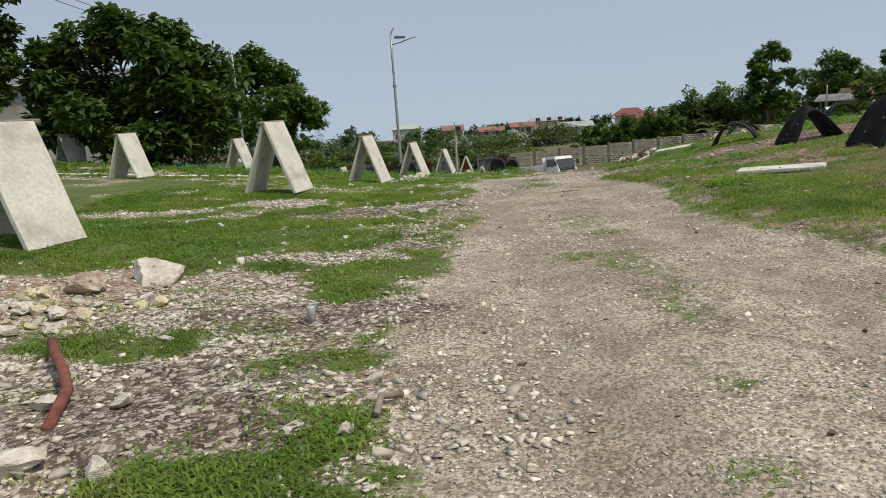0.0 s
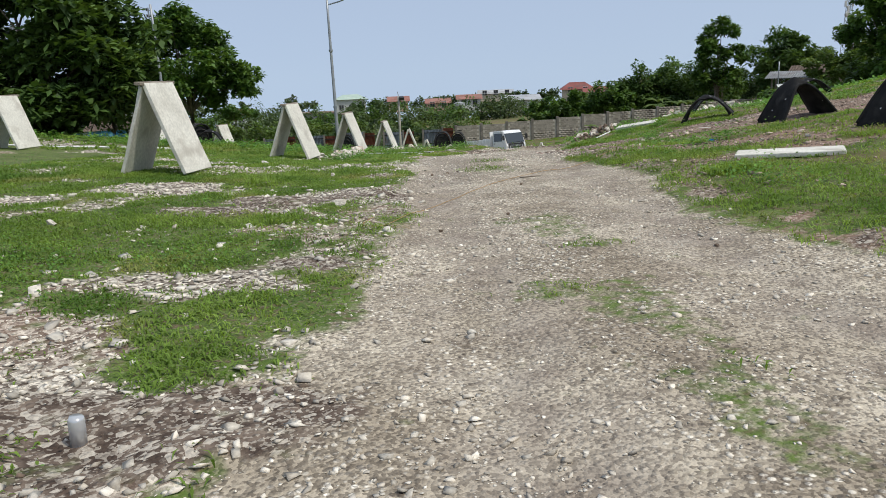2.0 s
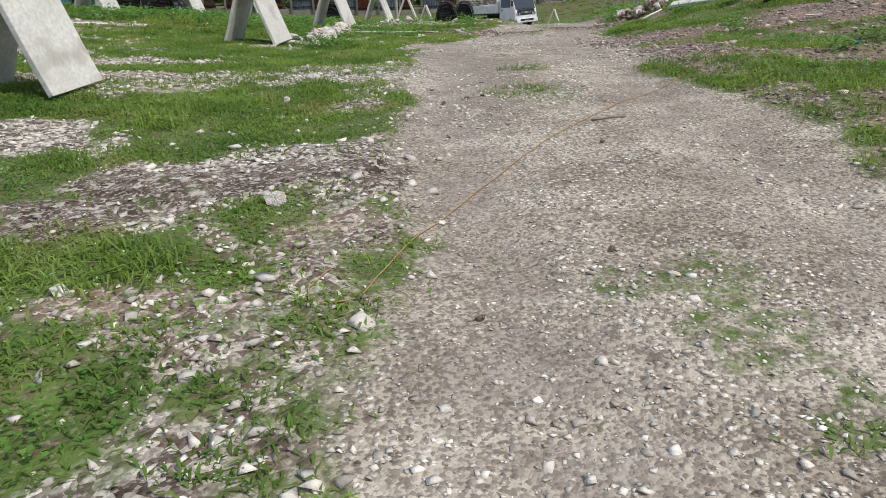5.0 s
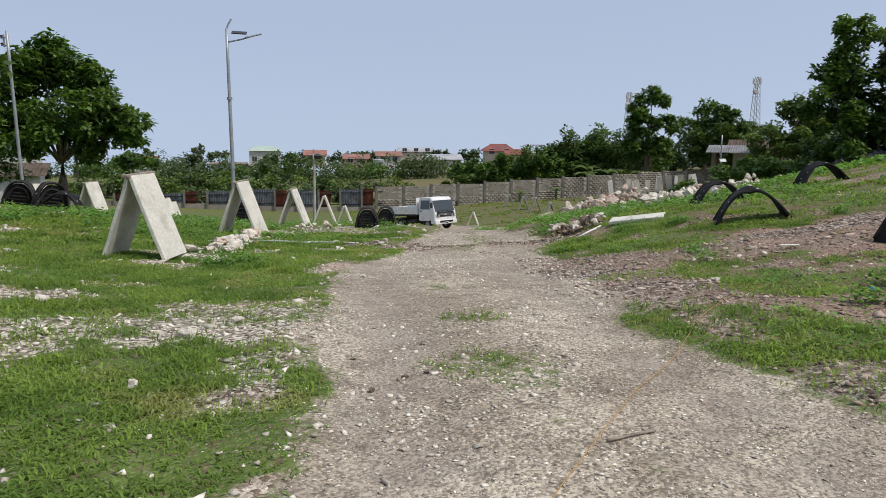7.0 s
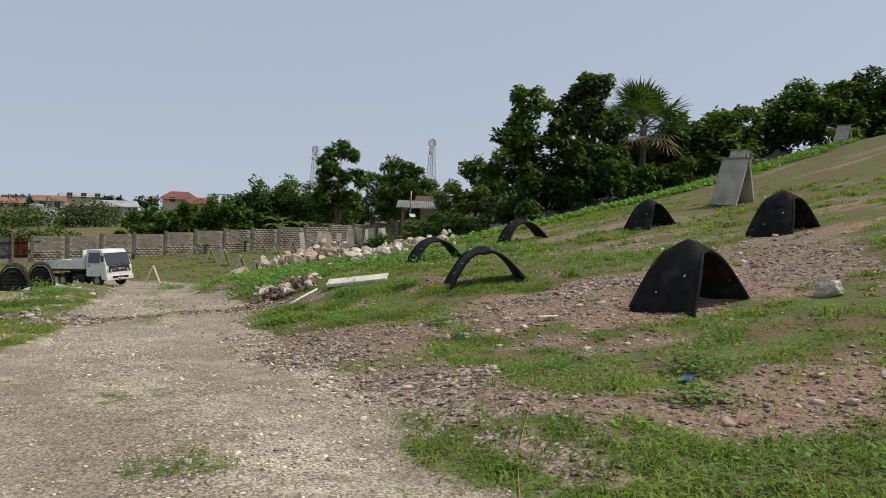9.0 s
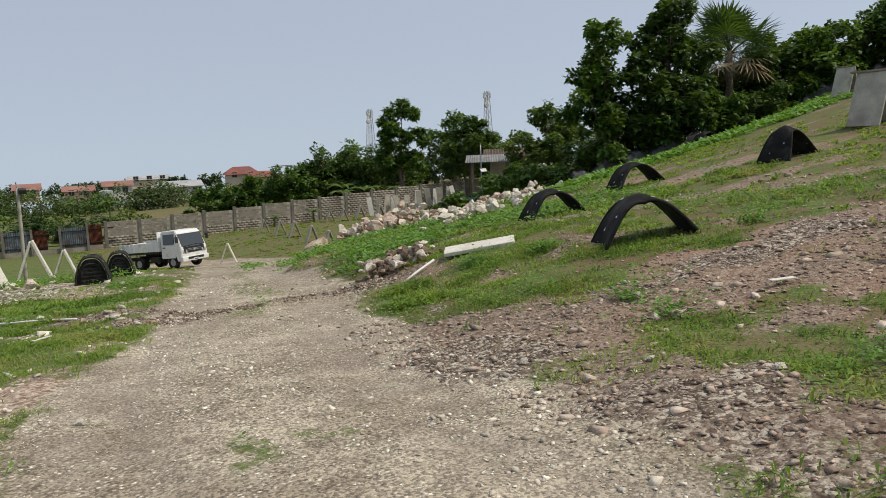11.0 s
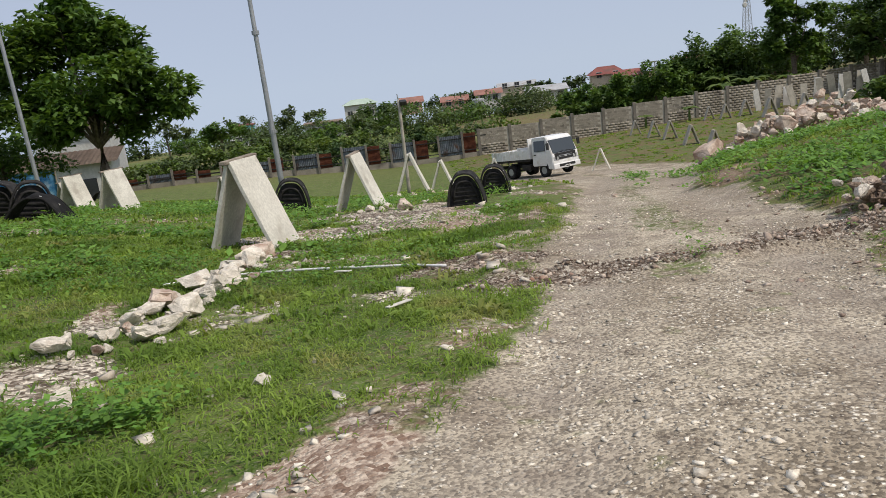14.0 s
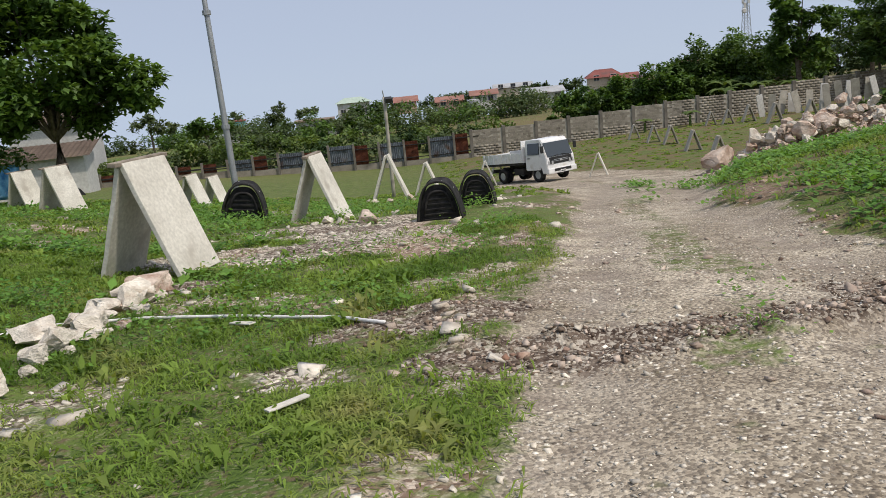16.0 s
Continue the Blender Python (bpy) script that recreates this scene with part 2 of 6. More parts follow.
ROOF_ORANGE = material("roof_faded_red", (0.24, 0.11, 0.085), (0.33, 0.175, 0.14), 0.4, 0.85, 0.0, 8, stain=(0.22, 0.14, 0.11), stain_scale=0.5)
ROOF_GREEN = material("roof_pale_green", (0.36, 0.46, 0.38), (0.43, 0.52, 0.44), 0.4, 0.7, 0.0, 8)
ROOF_GREY = material("roof_grey", (0.32, 0.335, 0.34), (0.44, 0.45, 0.455), 0.4, 0.6, 0.0, 8, stain=(0.25, 0.21, 0.18), stain_scale=0.6)
ROOF_BROWN = material("roof_brown", (0.16, 0.12, 0.09), (0.26, 0.20, 0.15), 0.5, 0.85, 0.1, 8)
DARK_OPENING = material("dark_window", (0.02, 0.022, 0.025), (0.04, 0.043, 0.05), 2, 0.3, 0.0, 6, spec=0.5)
BLUE_TARP = material("blue_printed_tarp", (0.03, 0.16, 0.36), (0.20, 0.46, 0.62), 2.5, 0.5, 0.3, 18, stain=(0.70, 0.74, 0.76), stain_scale=1.6)
BLACK_SHEET = material("silver_black_plastic_sheet", (0.03, 0.032, 0.035), (0.10, 0.105, 0.115), 2.5, 0.32, 0.9, 20, spec=0.6, stain=(0.36, 0.37, 0.39), stain_scale=1.4)
BLUE_SCRAP = material("blue_plastic_scrap", (0.02, 0.16, 0.42), (0.06, 0.28, 0.55), 10, 0.5, 0.2, 40)
DRY_LEAF = material("dry_palm_leaf", (0.20, 0.15, 0.08), (0.33, 0.27, 0.16), 1.5, 0.8, 0, 8, random_mix=0.4, world_space=True)
GLASS = bpy.data.materials.new("windscreen_glass")
GLASS.use_nodes = True
gb = GLASS.node_tree.nodes["Principled BSDF"]
gb.inputs["Base Color"].default_value = (0.035, 0.045, 0.05, 1)
gb.inputs["Roughness"].default_value, gb.inputs["Specular IOR Level"].default_value = 0.06, 0.8
LAMP_GLASS = bpy.data.materials.new("headlight_glass")
LAMP_GLASS.use_nodes = True
lb = LAMP_GLASS.node_tree.nodes["Principled BSDF"]
lb.inputs["Base Color"].default_value = (0.55, 0.56, 0.56, 1)
lb.inputs["Roughness"].default_value, lb.inputs["Metallic"].default_value = 0.15, 0.4

# ---- the lie of the land ----
ROAD_L = ((-60, 3, 6, 9, 13, 16.7, 20.5, 23.4, 25.3, 26.5, 29.8, 33.6, 38, 45, 53, 62, 66), (-0.4, -0.3, -0.17, 0.13, 0.2, 0.55, 0.8, 1.75, 2.3, 2.5, 3.5, 4.2, 5.3, 6.0, 5.5, 6.0, 9.0))
ROAD_R = ((-60, 6, 10, 15, 18, 22, 23.7, 26.5, 31.6, 34, 38, 45, 52, 60, 66), (3.5, 3.7, 3.5, 3.66, 3.8, 4.42, 4.9, 5.75, 6.5, 7.2, 9.0, 12.0, 13.5, 13.0, 9.5))


def land(x, y):
    """The broad height of the ground, without small bumps."""
    x, y = np.asarray(x, float), np.asarray(y, float)
    base = sum(np.interp(y + d, (-200, 0, 13, 16, 19, 21, 23, 26, 30, 35, 47, 52, 58, 64, 85, 110, 160, 400), (0, 0, 0, -0.08, -0.32, -0.49, -0.67, -0.92, -1.14, -1.62, -3.25, -4.1, -4.9, -5.45, -6.3, -7.0, -7.5, -7.5)) for d in (-0.8, 0, 0.8)) / 3
    edge = np.interp(y, (-200, 16, 19, 22, 29.5, 38, 45, 60, 80, 200), (3.4, 3.5, 3.9, 4.6, 6.0, 8.2, 11.5, 19, 30, 90))
    u = np.maximum(0, x - edge)
    v = np.minimum(u, 35)
    rise = (0.12 * v + 0.0022 * v * v + 0.2 * np.clip(u - 35, 0, 60)) * np.interp(y, (48, 80), (1, 0.55))
    rise = rise + 0.05 * np.maximum(0, np.minimum(x, edge) - 4) * np.interp(y, (48, 80), (0, 1))
    left = np.interp(y, (12, 30), (0.045, 0.1)) * np.clip(-x - 1, 0, 16) * np.interp(y, (60, 90), (1, 0.3))
    beyond = np.interp(y, (86, 96, 120, 170, 260, 420, 900, 2500), (0, 0.8, 0.8, -1.0, -6.0, -16.0, -50.0, -150.0))
    rise = rise * np.interp(y, (86, 140, 260), (1, 0.6, 0.2))
    # a low shoulder by the tyre shelters, and a hollow before it
    rise = rise + 0.34 * np.exp(-((x - 8.8) / 2.6) ** 2 - ((y - 25.2) / 3.4) ** 2) * ramp(u, 0, 1.5)
    rise = rise - 0.14 * ramp(u, 0.4, 2.5) * (1 - ramp(y, 17.5, 20.5)) * (1 - ramp(u, 6, 10))
    left = left + 0.2 * np.exp(-((x + 5.0) / 2.0) ** 2 - ((y - 8.6) / 2.2) ** 2)
    return base + rise + left + beyond


def patches(x, y, rows):
    """1 inside the given ellipses (x, y, rx, ry), ragged at the rim."""
    out = np.zeros(np.broadcast(x, y).shape)
    wob = (fbm(x + 31, y + 5, 0.7, 3) - 0.5) * 1.3
    for cx, cy, rx, ry in rows:
        d = np.sqrt(((x - cx) / rx) ** 2 + ((y - cy) / ry) ** 2) + wob
        out = np.maximum(out, 1 - ramp(d, 0.75, 1.1))
    return out


STONY = ((-2.6, 6.2, 2.2, 1.9), (-1.6, 4.0, 1.9, 1.6), (-4.4, 12.3, 1.4, 0.5), (-0.6, 12.2, 1.0, 0.55), (-0.2, 16.0, 0.9, 0.5), (-4.5, 19.5, 1.2, 0.5), (1.2, 31.0, 1.5, 2.6), (0.2, 24.4, 0.5, 0.6),
         (-8.0, 26.5, 3.5, 0.8), (-9.0, 33.0, 3.5, 0.8), (7.6, 19.6, 2.8, 1.7), (10.8, 19.4, 3.0, 1.6), (4.8, 20.4, 1.1, 2.0), (5.2, 15.9, 0.9, 0.8), (12.5, 25.2, 2.8, 0.6), (16.8, 28.5, 3.6, 0.7), (5.6, 13.4, 1.4, 0.4), (4.4, 17.6, 0.8, 1.7), (5.6, 15.2, 1.2, 0.45), (13.5, 20.5, 3.0, 1.0), (1.0, 25.2, 0.5, 0.3), (-2.9, 18.2, 1.3, 0.6), (-2.9, 13.2, 1.2, 0.6), (-1.2, 8.4, 0.9, 0.45), (-3.0, 16.2, 1.5, 0.5), (-0.1, 30.4, 1.6, 1.0), (0.4, 33.6, 1.6, 0.9), (-1.6, 22.2, 0.7, 0.4), (0.8, 21.3, 0.45, 0.6), (-1.35, 23.7, 0.5, 0.7), (-1.5, 25.6, 0.45, 0.8), (-1.0, 26.4, 0.25, 1.6))
SOIL = ((-1.6, 4.2, 0.9, 0.5), (-1.45, 4.95, 0.5, 0.3), (-0.85, 6.2, 0.9, 0.45), (-0.6, 11.9, 1.2, 0.5), (-1.5, 11.4, 0.8, 0.35), (-0.3, 8.9, 0.5, 0.3), (1.95, 26.3, 0.8, 0.5), (3.5, 25.3, 1.7, 0.42), (5.4, 25.6, 0.9, 0.7), (4.2, 19.6, 0.7, 0.9), (4.4, 17.6, 0.8, 0.5), (7.8, 20.1, 1.4, 0.5), (0.5, 30.4, 1.0, 0.5), (-0.5, 28.6, 0.9, 0.3), (1.0, 32.4, 0.9, 0.4))
GREEN = ((-1.3, 10.8, 1.0, 0.5), (-2.2, 5.5, 0.55, 0.4), (-0.92, 3.75, 0.5, 0.75), (-1.28, 5.95, 0.28, 0.2), (-0.7, 5.14, 0.38, 0.2), (-0.65, 7.75, 0.5, 0.4), (-3.5, 8.8, 1.6, 0.9), (-1.8, 9.6, 1.4, 0.7), (1.45, 10.3, 0.22, 0.2), (1.9, 9.2, 0.3, 0.2), (1.75, 6.4, 0.3, 0.15),
         (1.6, 4.4, 0.12, 0.12), (1.3, 3.4, 0.16, 0.2), (1.3, 7.9, 0.3, 0.25), (1.7, 14.8, 0.3, 0.3), (2.0, 16.5, 0.35, 0.25), (4.4, 27.5, 0.3, 0.8), (2.7, 28.6, 0.7, 0.5), (0.5, 24.3, 1.1, 1.2), (-0.2, 22.5, 0.9, 1.0), (0.0, 26.3, 1.7, 0.8), (4.3, 14.6, 0.8, 0.6), (5.8, 16.7, 1.1, 0.6), (5.4, 22.8, 0.8, 1.5), (5.2, 11.8, 1.2, 1.2), (4.8, 9.6, 1.0, 0.9), (-1.2, 14.6, 1.3, 0.6), (-2.2, 20.0, 1.4, 0.8), (-0.4, 19.2, 1.0, 1.2), (9.3, 34.0, 1.8, 4.5), (12.5, 39.5, 2.4, 3.0), (7.6, 29.5, 1.2, 2.0))


def cover(x, y):
    """How much the ground is track, grass, pale rubble and dark soil (each 0 to 1)."""
    x, y = np.asarray(x, float), np.asarray(y, float)
    side = np.minimum(x - np.interp(y, *ROAD_L), np.interp(y, *ROAD_R) - x)
    wob = (fbm(x, y, 1.6, 4) - 0.5) * 1.1
    track = ramp(side + wob, -0.15, 0.3) * np.where(y < 66, 1, 0)
    stony = patches(x, y, STONY)
    spread = ramp(fbm(x + 70, y + 20, 1.1, 5), 0.54, 0.64)
    stony = np.maximum(stony, spread * 0.75 * (1 - track) * np.interp(y, (40, 60), (1, 0.2)))
    fringe = np.exp(-((side + wob + 0.3) / 0.38) ** 2) * ramp(fbm(x + 21, y + 3, 0.7, 3), 0.42, 0.56) * np.where(y < 60, 1, 0)
    stony = np.maximum(stony, 0.8 * fringe)
    soil = np.maximum(patches(x, y, SOIL), 0.75 * fringe * ramp(fbm(x + 2, y + 90, 0.9, 3), 0.5, 0.6))
    green = patches(x, y, GREEN)
    stony = stony * (1 - 0.9 * green)
    grass = np.clip((1 - track) * (1 - stony * 0.95), 0, 1)
    grass = np.maximum(grass * (1 - soil), green * (1 - 0.45 * track) * (1 - 0.9 * soil))
    # a thin strip of weeds between the wheel ruts
    mid = (np.interp(y, *ROAD_L) + np.interp(y, *ROAD_R)) / 2 - 0.1
    strip = (1 - ramp(np.abs(x - mid), 0.15, 0.55)) * ramp(fbm(x + 8, y + 40, 0.9, 3), 0.56, 0.66) * track
    grass = np.maximum(grass, 0.55 * strip)
    return track, grass, stony, soil


def ground_z(x, y):
    """The height of the ground's surface."""
    x, y = np.asarray(x, float), np.asarray(y, float)
    mid = (np.interp(y, *ROAD_L) + np.interp(y, *ROAD_R)) / 2
    near = np.interp(y, (45, 70), (1, 0.3))
    track, grass, stony, soil = cover(x, y)
    z = land(x, y) + (fbm(x, y, 3.0, 3) - 0.5) * 0.09 * (1 - 0.75 * track) * near
    z = z + (fbm(x + 9, y, 0.5, 3) - 0.5) * (0.05 + 0.05 * stony) * (1 - 0.55 * track) * near
    z = z - 0.035 * track * (np.exp(-((np.abs(x - mid) - 0.95) / 0.35) ** 2)) * near
    z = z + 0.012 * (1 - track) * near + 0.06 * soil * (fbm(x, y + 50, 0.25, 2) - 0.3)
    # the track lies a little sunken where it runs down to the gate
    bank = np.minimum(x - np.interp(y, *ROAD_L), np.interp(y, *ROAD_R) - x)
    z = z - 0.2 * ramp(bank, -0.7, 0.9) * np.interp(y, (27, 32, 50, 56), (0, 1, 1, 0))
    # low ridge of dug soil across the track
    line = 25.42 + 0.35 * np.sin(1.3 * x) - 0.12 * (x - 3.5)
    z = z + 0.10 * np.exp(-((y - line) / 0.28) ** 2) * ramp(x, 1.6, 2.4) * (1 - ramp(x, 5.2, 6.2)) * ramp(fbm(x, y, 0.35, 2), 0.3, 0.7)
    return z


def on_ground(x, y, lift=0.0):
    return float(ground_z(np.array([x]), np.array([y]))[0]) + lift

# ---- ground ----
def grid_lines(lo, hi, step, out_lo, out_hi, grow=1.12):
    mid = list(np.arange(lo, hi + step / 2, step))
    a, s = [lo], step
    while a[-1] > out_lo:
        s *= grow
        a.append(a[-1] - s)
    b, s = [mid[-1]], step
    while b[-1] < out_hi:
        s *= grow
        b.append(b[-1] + s)
    return np.array(a[:0:-1] + mid + b[1:])


gx = grid_lines(-6.0, 10.0, 0.1, -1500, 1500, 1.10)
gy = grid_lines(1.5, 34.0, 0.1, -400, 2500, 1.10)
X, Y = np.meshgrid(gx, gy)
Z = ground_z(X, Y)
nx, ny = len(gx), len(gy)
idx = np.arange(nx * ny).reshape(ny, nx)
quads = np.stack([idx[:-1, :-1], idx[:-1, 1:], idx[1:, 1:], idx[1:, :-1]], -1).reshape(-1, 4)

ground_mat = bpy.data.materials.new("gravel_track_and_grass")
ground_mat.use_nodes = True
gn, gl = ground_mat.node_tree.nodes, ground_mat.node_tree.links
gp = gn["Principled BSDF"]
gp.inputs["Roughness"].default_value, gp.inputs["Specular IOR Level"].default_value = 0.95, 0.15
gpos = gn.new("ShaderNodeNewGeometry").outputs["Position"]


def g_noise(scale, detail=5.0):
    t = gn.new("ShaderNodeTexNoise")
    t.inputs["Scale"].default_value, t.inputs["Detail"].default_value = scale, detail
    gl.new(gpos, t.inputs["Vector"])
    return t.outputs["Fac"]


def g_cells(scale):
    t = gn.new("ShaderNodeTexVoronoi")
    t.inputs["Scale"].default_value = scale
    gl.new(gpos, t.inputs["Vector"])
    return t.outputs["Distance"], t.outputs["Color"]


def g_range(v, lo, hi, a=0.0, b=1.0):
    r = gn.new("ShaderNodeMapRange")
    for k, val in zip(("From Min", "From Max", "To Min", "To Max"), (lo, hi, a, b)):
        r.inputs[k].default_value = val
    gl.new(v, r.inputs["Value"])
    return r.outputs["Result"]


def g_math(op, a, b):
    r = gn.new("ShaderNodeMath")
    r.operation = op
    for sock, val in zip(r.inputs, (a, b)):
        if isinstance(val, float):
            sock.default_value = val
        else:
            gl.new(val, sock)
    return r.outputs[0]


def g_mix(fac, a, b, kind="MIX"):
    r = gn.new("ShaderNodeMix")
    r.data_type, r.blend_type = "RGBA", kind
    for sock, val in ((r.inputs["Factor"], fac), (r.inputs[6], a), (r.inputs[7], b)):
        if isinstance(val, float):
            sock.default_value = val
        elif isinstance(val, tuple):
            sock.default_value = (*val, 1)
        else:
            gl.new(val, sock)
    return r.outputs[2]


def g_mask(name):
    a = gn.new("ShaderNodeAttribute")
    a.attribute_name = name
    return a.outputs["Fac"]


def ragged(name, scale, lo=0.3, hi=0.7, amount=1.5):
    """A mask broken up by noise."""
    v = g_math("ADD", g_mask(name), g_math("MULTIPLY", g_math("SUBTRACT", g_noise(scale, 8.0), 0.5), amount))
    return g_range(v, lo, hi)


dust = g_mix(g_range(g_noise(0.9, 8.0), 0.40, 0.60), (0.265, 0.225, 0.17), (0.43, 0.38, 0.30))
dust = g_mix(g_range(g_noise(5.0, 8.0), 0.5, 0.66, 0.0, 0.55), dust, (0.15, 0.122, 0.09))
dist_a, col_a = g_cells(26.0)
dist_b, col_b = g_cells(60.0)
bw = gn.new("ShaderNodeRGBToBW")
gl.new(col_a, bw.inputs[0])
bw2 = gn.new("ShaderNodeRGBToBW")
gl.new(col_b, bw2.inputs[0])
chip_col = g_mix(g_range(bw.outputs[0], 0.25, 0.75), (0.15, 0.125, 0.10), (0.76, 0.71, 0.61))
chip_fac = g_math("MULTIPLY", g_range(dist_a, 0.42, 0.28), g_range(g_noise(1.7, 6.0), 0.40, 0.62))
track_col = g_mix(chip_fac, dust, chip_col)
small = g_mix(g_range(bw2.outputs[0], 0.3, 0.7), (0.38, 0.36, 0.34), (1.62, 1.62, 1.58))
track_col = g_mix(0.6, track_col, small, "MULTIPLY")
rut_col = g_mix(g_range(g_noise(3.0, 6.0), 0.35, 0.65), (0.24, 0.20, 0.16), (0.34, 0.30, 0.245))
rut_col = g_mix(0.35, rut_col, small, "MULTIPLY")
track_col = g_mix(g_math("MULTIPLY", g_mask("rut"), g_range(g_noise(2.0, 6.0), 0.36, 0.58)), track_col, rut_col)
rubble_col = g_mix(g_range(bw.outputs[0], 0.3, 0.75), (0.125, 0.10, 0.078), (0.60, 0.55, 0.46))
rubble_col = g_mix(0.5, rubble_col, small, "MULTIPLY")
far = gn.new("ShaderNodeSeparateXYZ")
gl.new(gpos, far.inputs[0])
rubble_col = g_mix(g_range(far.outputs["X"], 2.9, 4.4), rubble_col, g_mix(0.7, rubble_col, (0.17, 0.117, 0.086)))
rubble_col = g_mix(g_range(g_noise(0.35, 3.0), 0.45, 0.62), rubble_col, g_mix(0.5, rubble_col, (0.33, 0.21, 0.15)))
soil_col = g_mix(g_range(g_noise(9.0, 6.0), 0.4, 0.62), (0.07, 0.05, 0.038), (0.18, 0.14, 0.108))
soil_col = g_mix(g_range(bw2.outputs[0], 0.64, 0.70, 0.0, 0.5), soil_col, (0.50, 0.45, 0.37))
soil_col = g_mix(g_range(bw.outputs[0], 0.72, 0.76, 0.0, 0.65), soil_col, (0.58, 0.53, 0.44))
grass_col = g_mix(g_range(g_noise(2.2, 6.0), 0.35, 0.65), (0.07, 0.115, 0.024), (0.125, 0.175, 0.042))
grass_col = g_mix(g_range(g_noise(14.0, 7.0), 0.50, 0.66), grass_col, (0.13, 0.105, 0.06))
grass_col = g_mix(g_range(bw2.outputs[0], 0.74, 0.78, 0.0, 0.3), grass_col, (0.36, 0.32, 0.23))
field_col = g_mix(g_range(g_noise(0.05, 5.0), 0.40, 0.60), grass_col, (0.16, 0.155, 0.06))
grass_col = g_mix(g_range(far.outputs["Y"], 70.0, 92.0), grass_col, field_col)
grass_col = g_mix(g_math("MULTIPLY", g_range(far.outputs["X"], 3.5, 6.5, 0.0, 0.85), g_range(g_noise(1.3, 8.0), 0.42, 0.6)), grass_col, (0.165, 0.115, 0.07))
base_col = g_mix(ragged("stony", 5.0, 0.25, 0.8, 2.2), grass_col, rubble_col)
base_col = g_mix(ragged("track", 4.0, 0.3, 0.7, 2.0), base_col, track_col)
base_col = g_mix(ragged("soil", 5.0, 0.3, 0.9, 2.4), base_col, soil_col)
base_col = g_mix(ragged("grass", 9.0, 0.35, 0.75), base_col, grass_col)
gl.new(base_col, gp.inputs["Base Color"])
g_bump = gn.new("ShaderNodeBump")
g_bump.inputs["Strength"].default_value, g_bump.inputs["Distance"].default_value = 0.75, 0.025
relief = g_mix(0.5, g_range(dist_a, 0.5, 0.1), g_mix(0.6, g_range(dist_b, 0.5, 0.1), g_noise(14.0, 6.0)))
gl.new(relief, g_bump.inputs["Height"])
gl.new(g_bump.outputs["Normal"], gp.inputs["Normal"])

ground = raw_mesh("ground", np.stack([X, Y, Z], -1).reshape(-1, 3), quads, ground_mat, smooth=True)
tagged(ground, "pale gravel track between patchy grass and rubble", "ground", kind="structure")
masks = cover(X.ravel(), Y.ravel())
for mask_name, values in zip(("track", "grass", "stony", "soil"), masks):
    at = ground.data.attributes.new(mask_name, "FLOAT", "POINT")
    at.data.foreach_set("value", np.asarray(values, np.float32))
rut_mid = (np.interp(Y, *ROAD_L) + np.interp(Y, *ROAD_R)) / 2 + (fbm(X * 0 + 3, Y, 4.0, 2) - 0.5) * 0.4
rut = np.exp(-((np.abs(X - rut_mid) - 0.95) / 0.42) ** 2)
ground.data.attributes.new("rut", "FLOAT", "POINT").data.foreach_set("value", np.asarray(rut.ravel(), np.float32))


# ---- A-frame coop shelters of concrete slabs ----
def make_coop(height=1.30, span=0.98, width=0.80, thick=0.055, mat=CONCRETE, bar=True):
    """Origin on the ground under the ridge; the ridge runs along y."""
    ob = new("coop_shelter")
    slant = math.hypot(height, span / 2)
    lean = math.degrees(math.atan2(span / 2, height))
    for side in (-1, 1):
        bm = bmesh.new()
        box(bm, (thick, width, slant), (0, 0, 0), bevel=0.008)
        bmesh.ops.subdivide_edges(bm, edges=[e for e in bm.edges if e.calc_length() > 0.5], cuts=3, use_grid_fill=True)
        for v in bm.verts:
            v.co += noise.noise(v.co * 2.1 + Vector((side, 0, 3))) * Vector((0.012, 0.006, 0.008))
        m = pose(side * span / 4, 0, height / 2, 0, -side * lean, 0)
        if side > 0:
            m = pose(0.03, 0, 0.03) @ m
        bmesh.ops.transform(bm, matrix=m, verts=bm.verts)
        part("slab", bm, mat, ob)
    if bar:
        bm = bmesh.new()
        box(bm, (0.10, width + 0.26, 0.05), (-0.02, 0.02, height + 0.035), (0, 4, 3), bevel=0.01)
        part("ridge_board", bm, WOOD_OLD, ob, "grey weathered ridge board")
    return ob


coop_plain = make_coop()
tagged(coop_plain, "cream concrete slab A-frame coop shelter on the grass", "coop", "A-frame coops on the field")
coop_old = make_coop(1.36, 0.9, 0.85, 0.06, CONCRETE_OLD)
tagged(coop_old, "weathered grey-brown concrete A-frame coop on the slope", "coop", "A-frame coops on the slope")
coop_thin = make_coop(1.36, 1.05, 0.42, 0.07, CONCRETE, bar=False)
tagged(coop_thin, "narrow cream concrete A-frame coop beside rubble", "coop", "A-frame coops on the field")


def stand(ob, x, y, turn, size=1.0, lean=0.0, sink=0.03, first=False):
    m = pose(x, y, on_ground(x, y) - sink, lean, 0, turn) @ Matrix.Scale(size, 4)
    if first:
        ob.matrix_basis = m
        return ob
    c = copy_thing(ob, m)
    c.scale = (size,) * 3
    return c


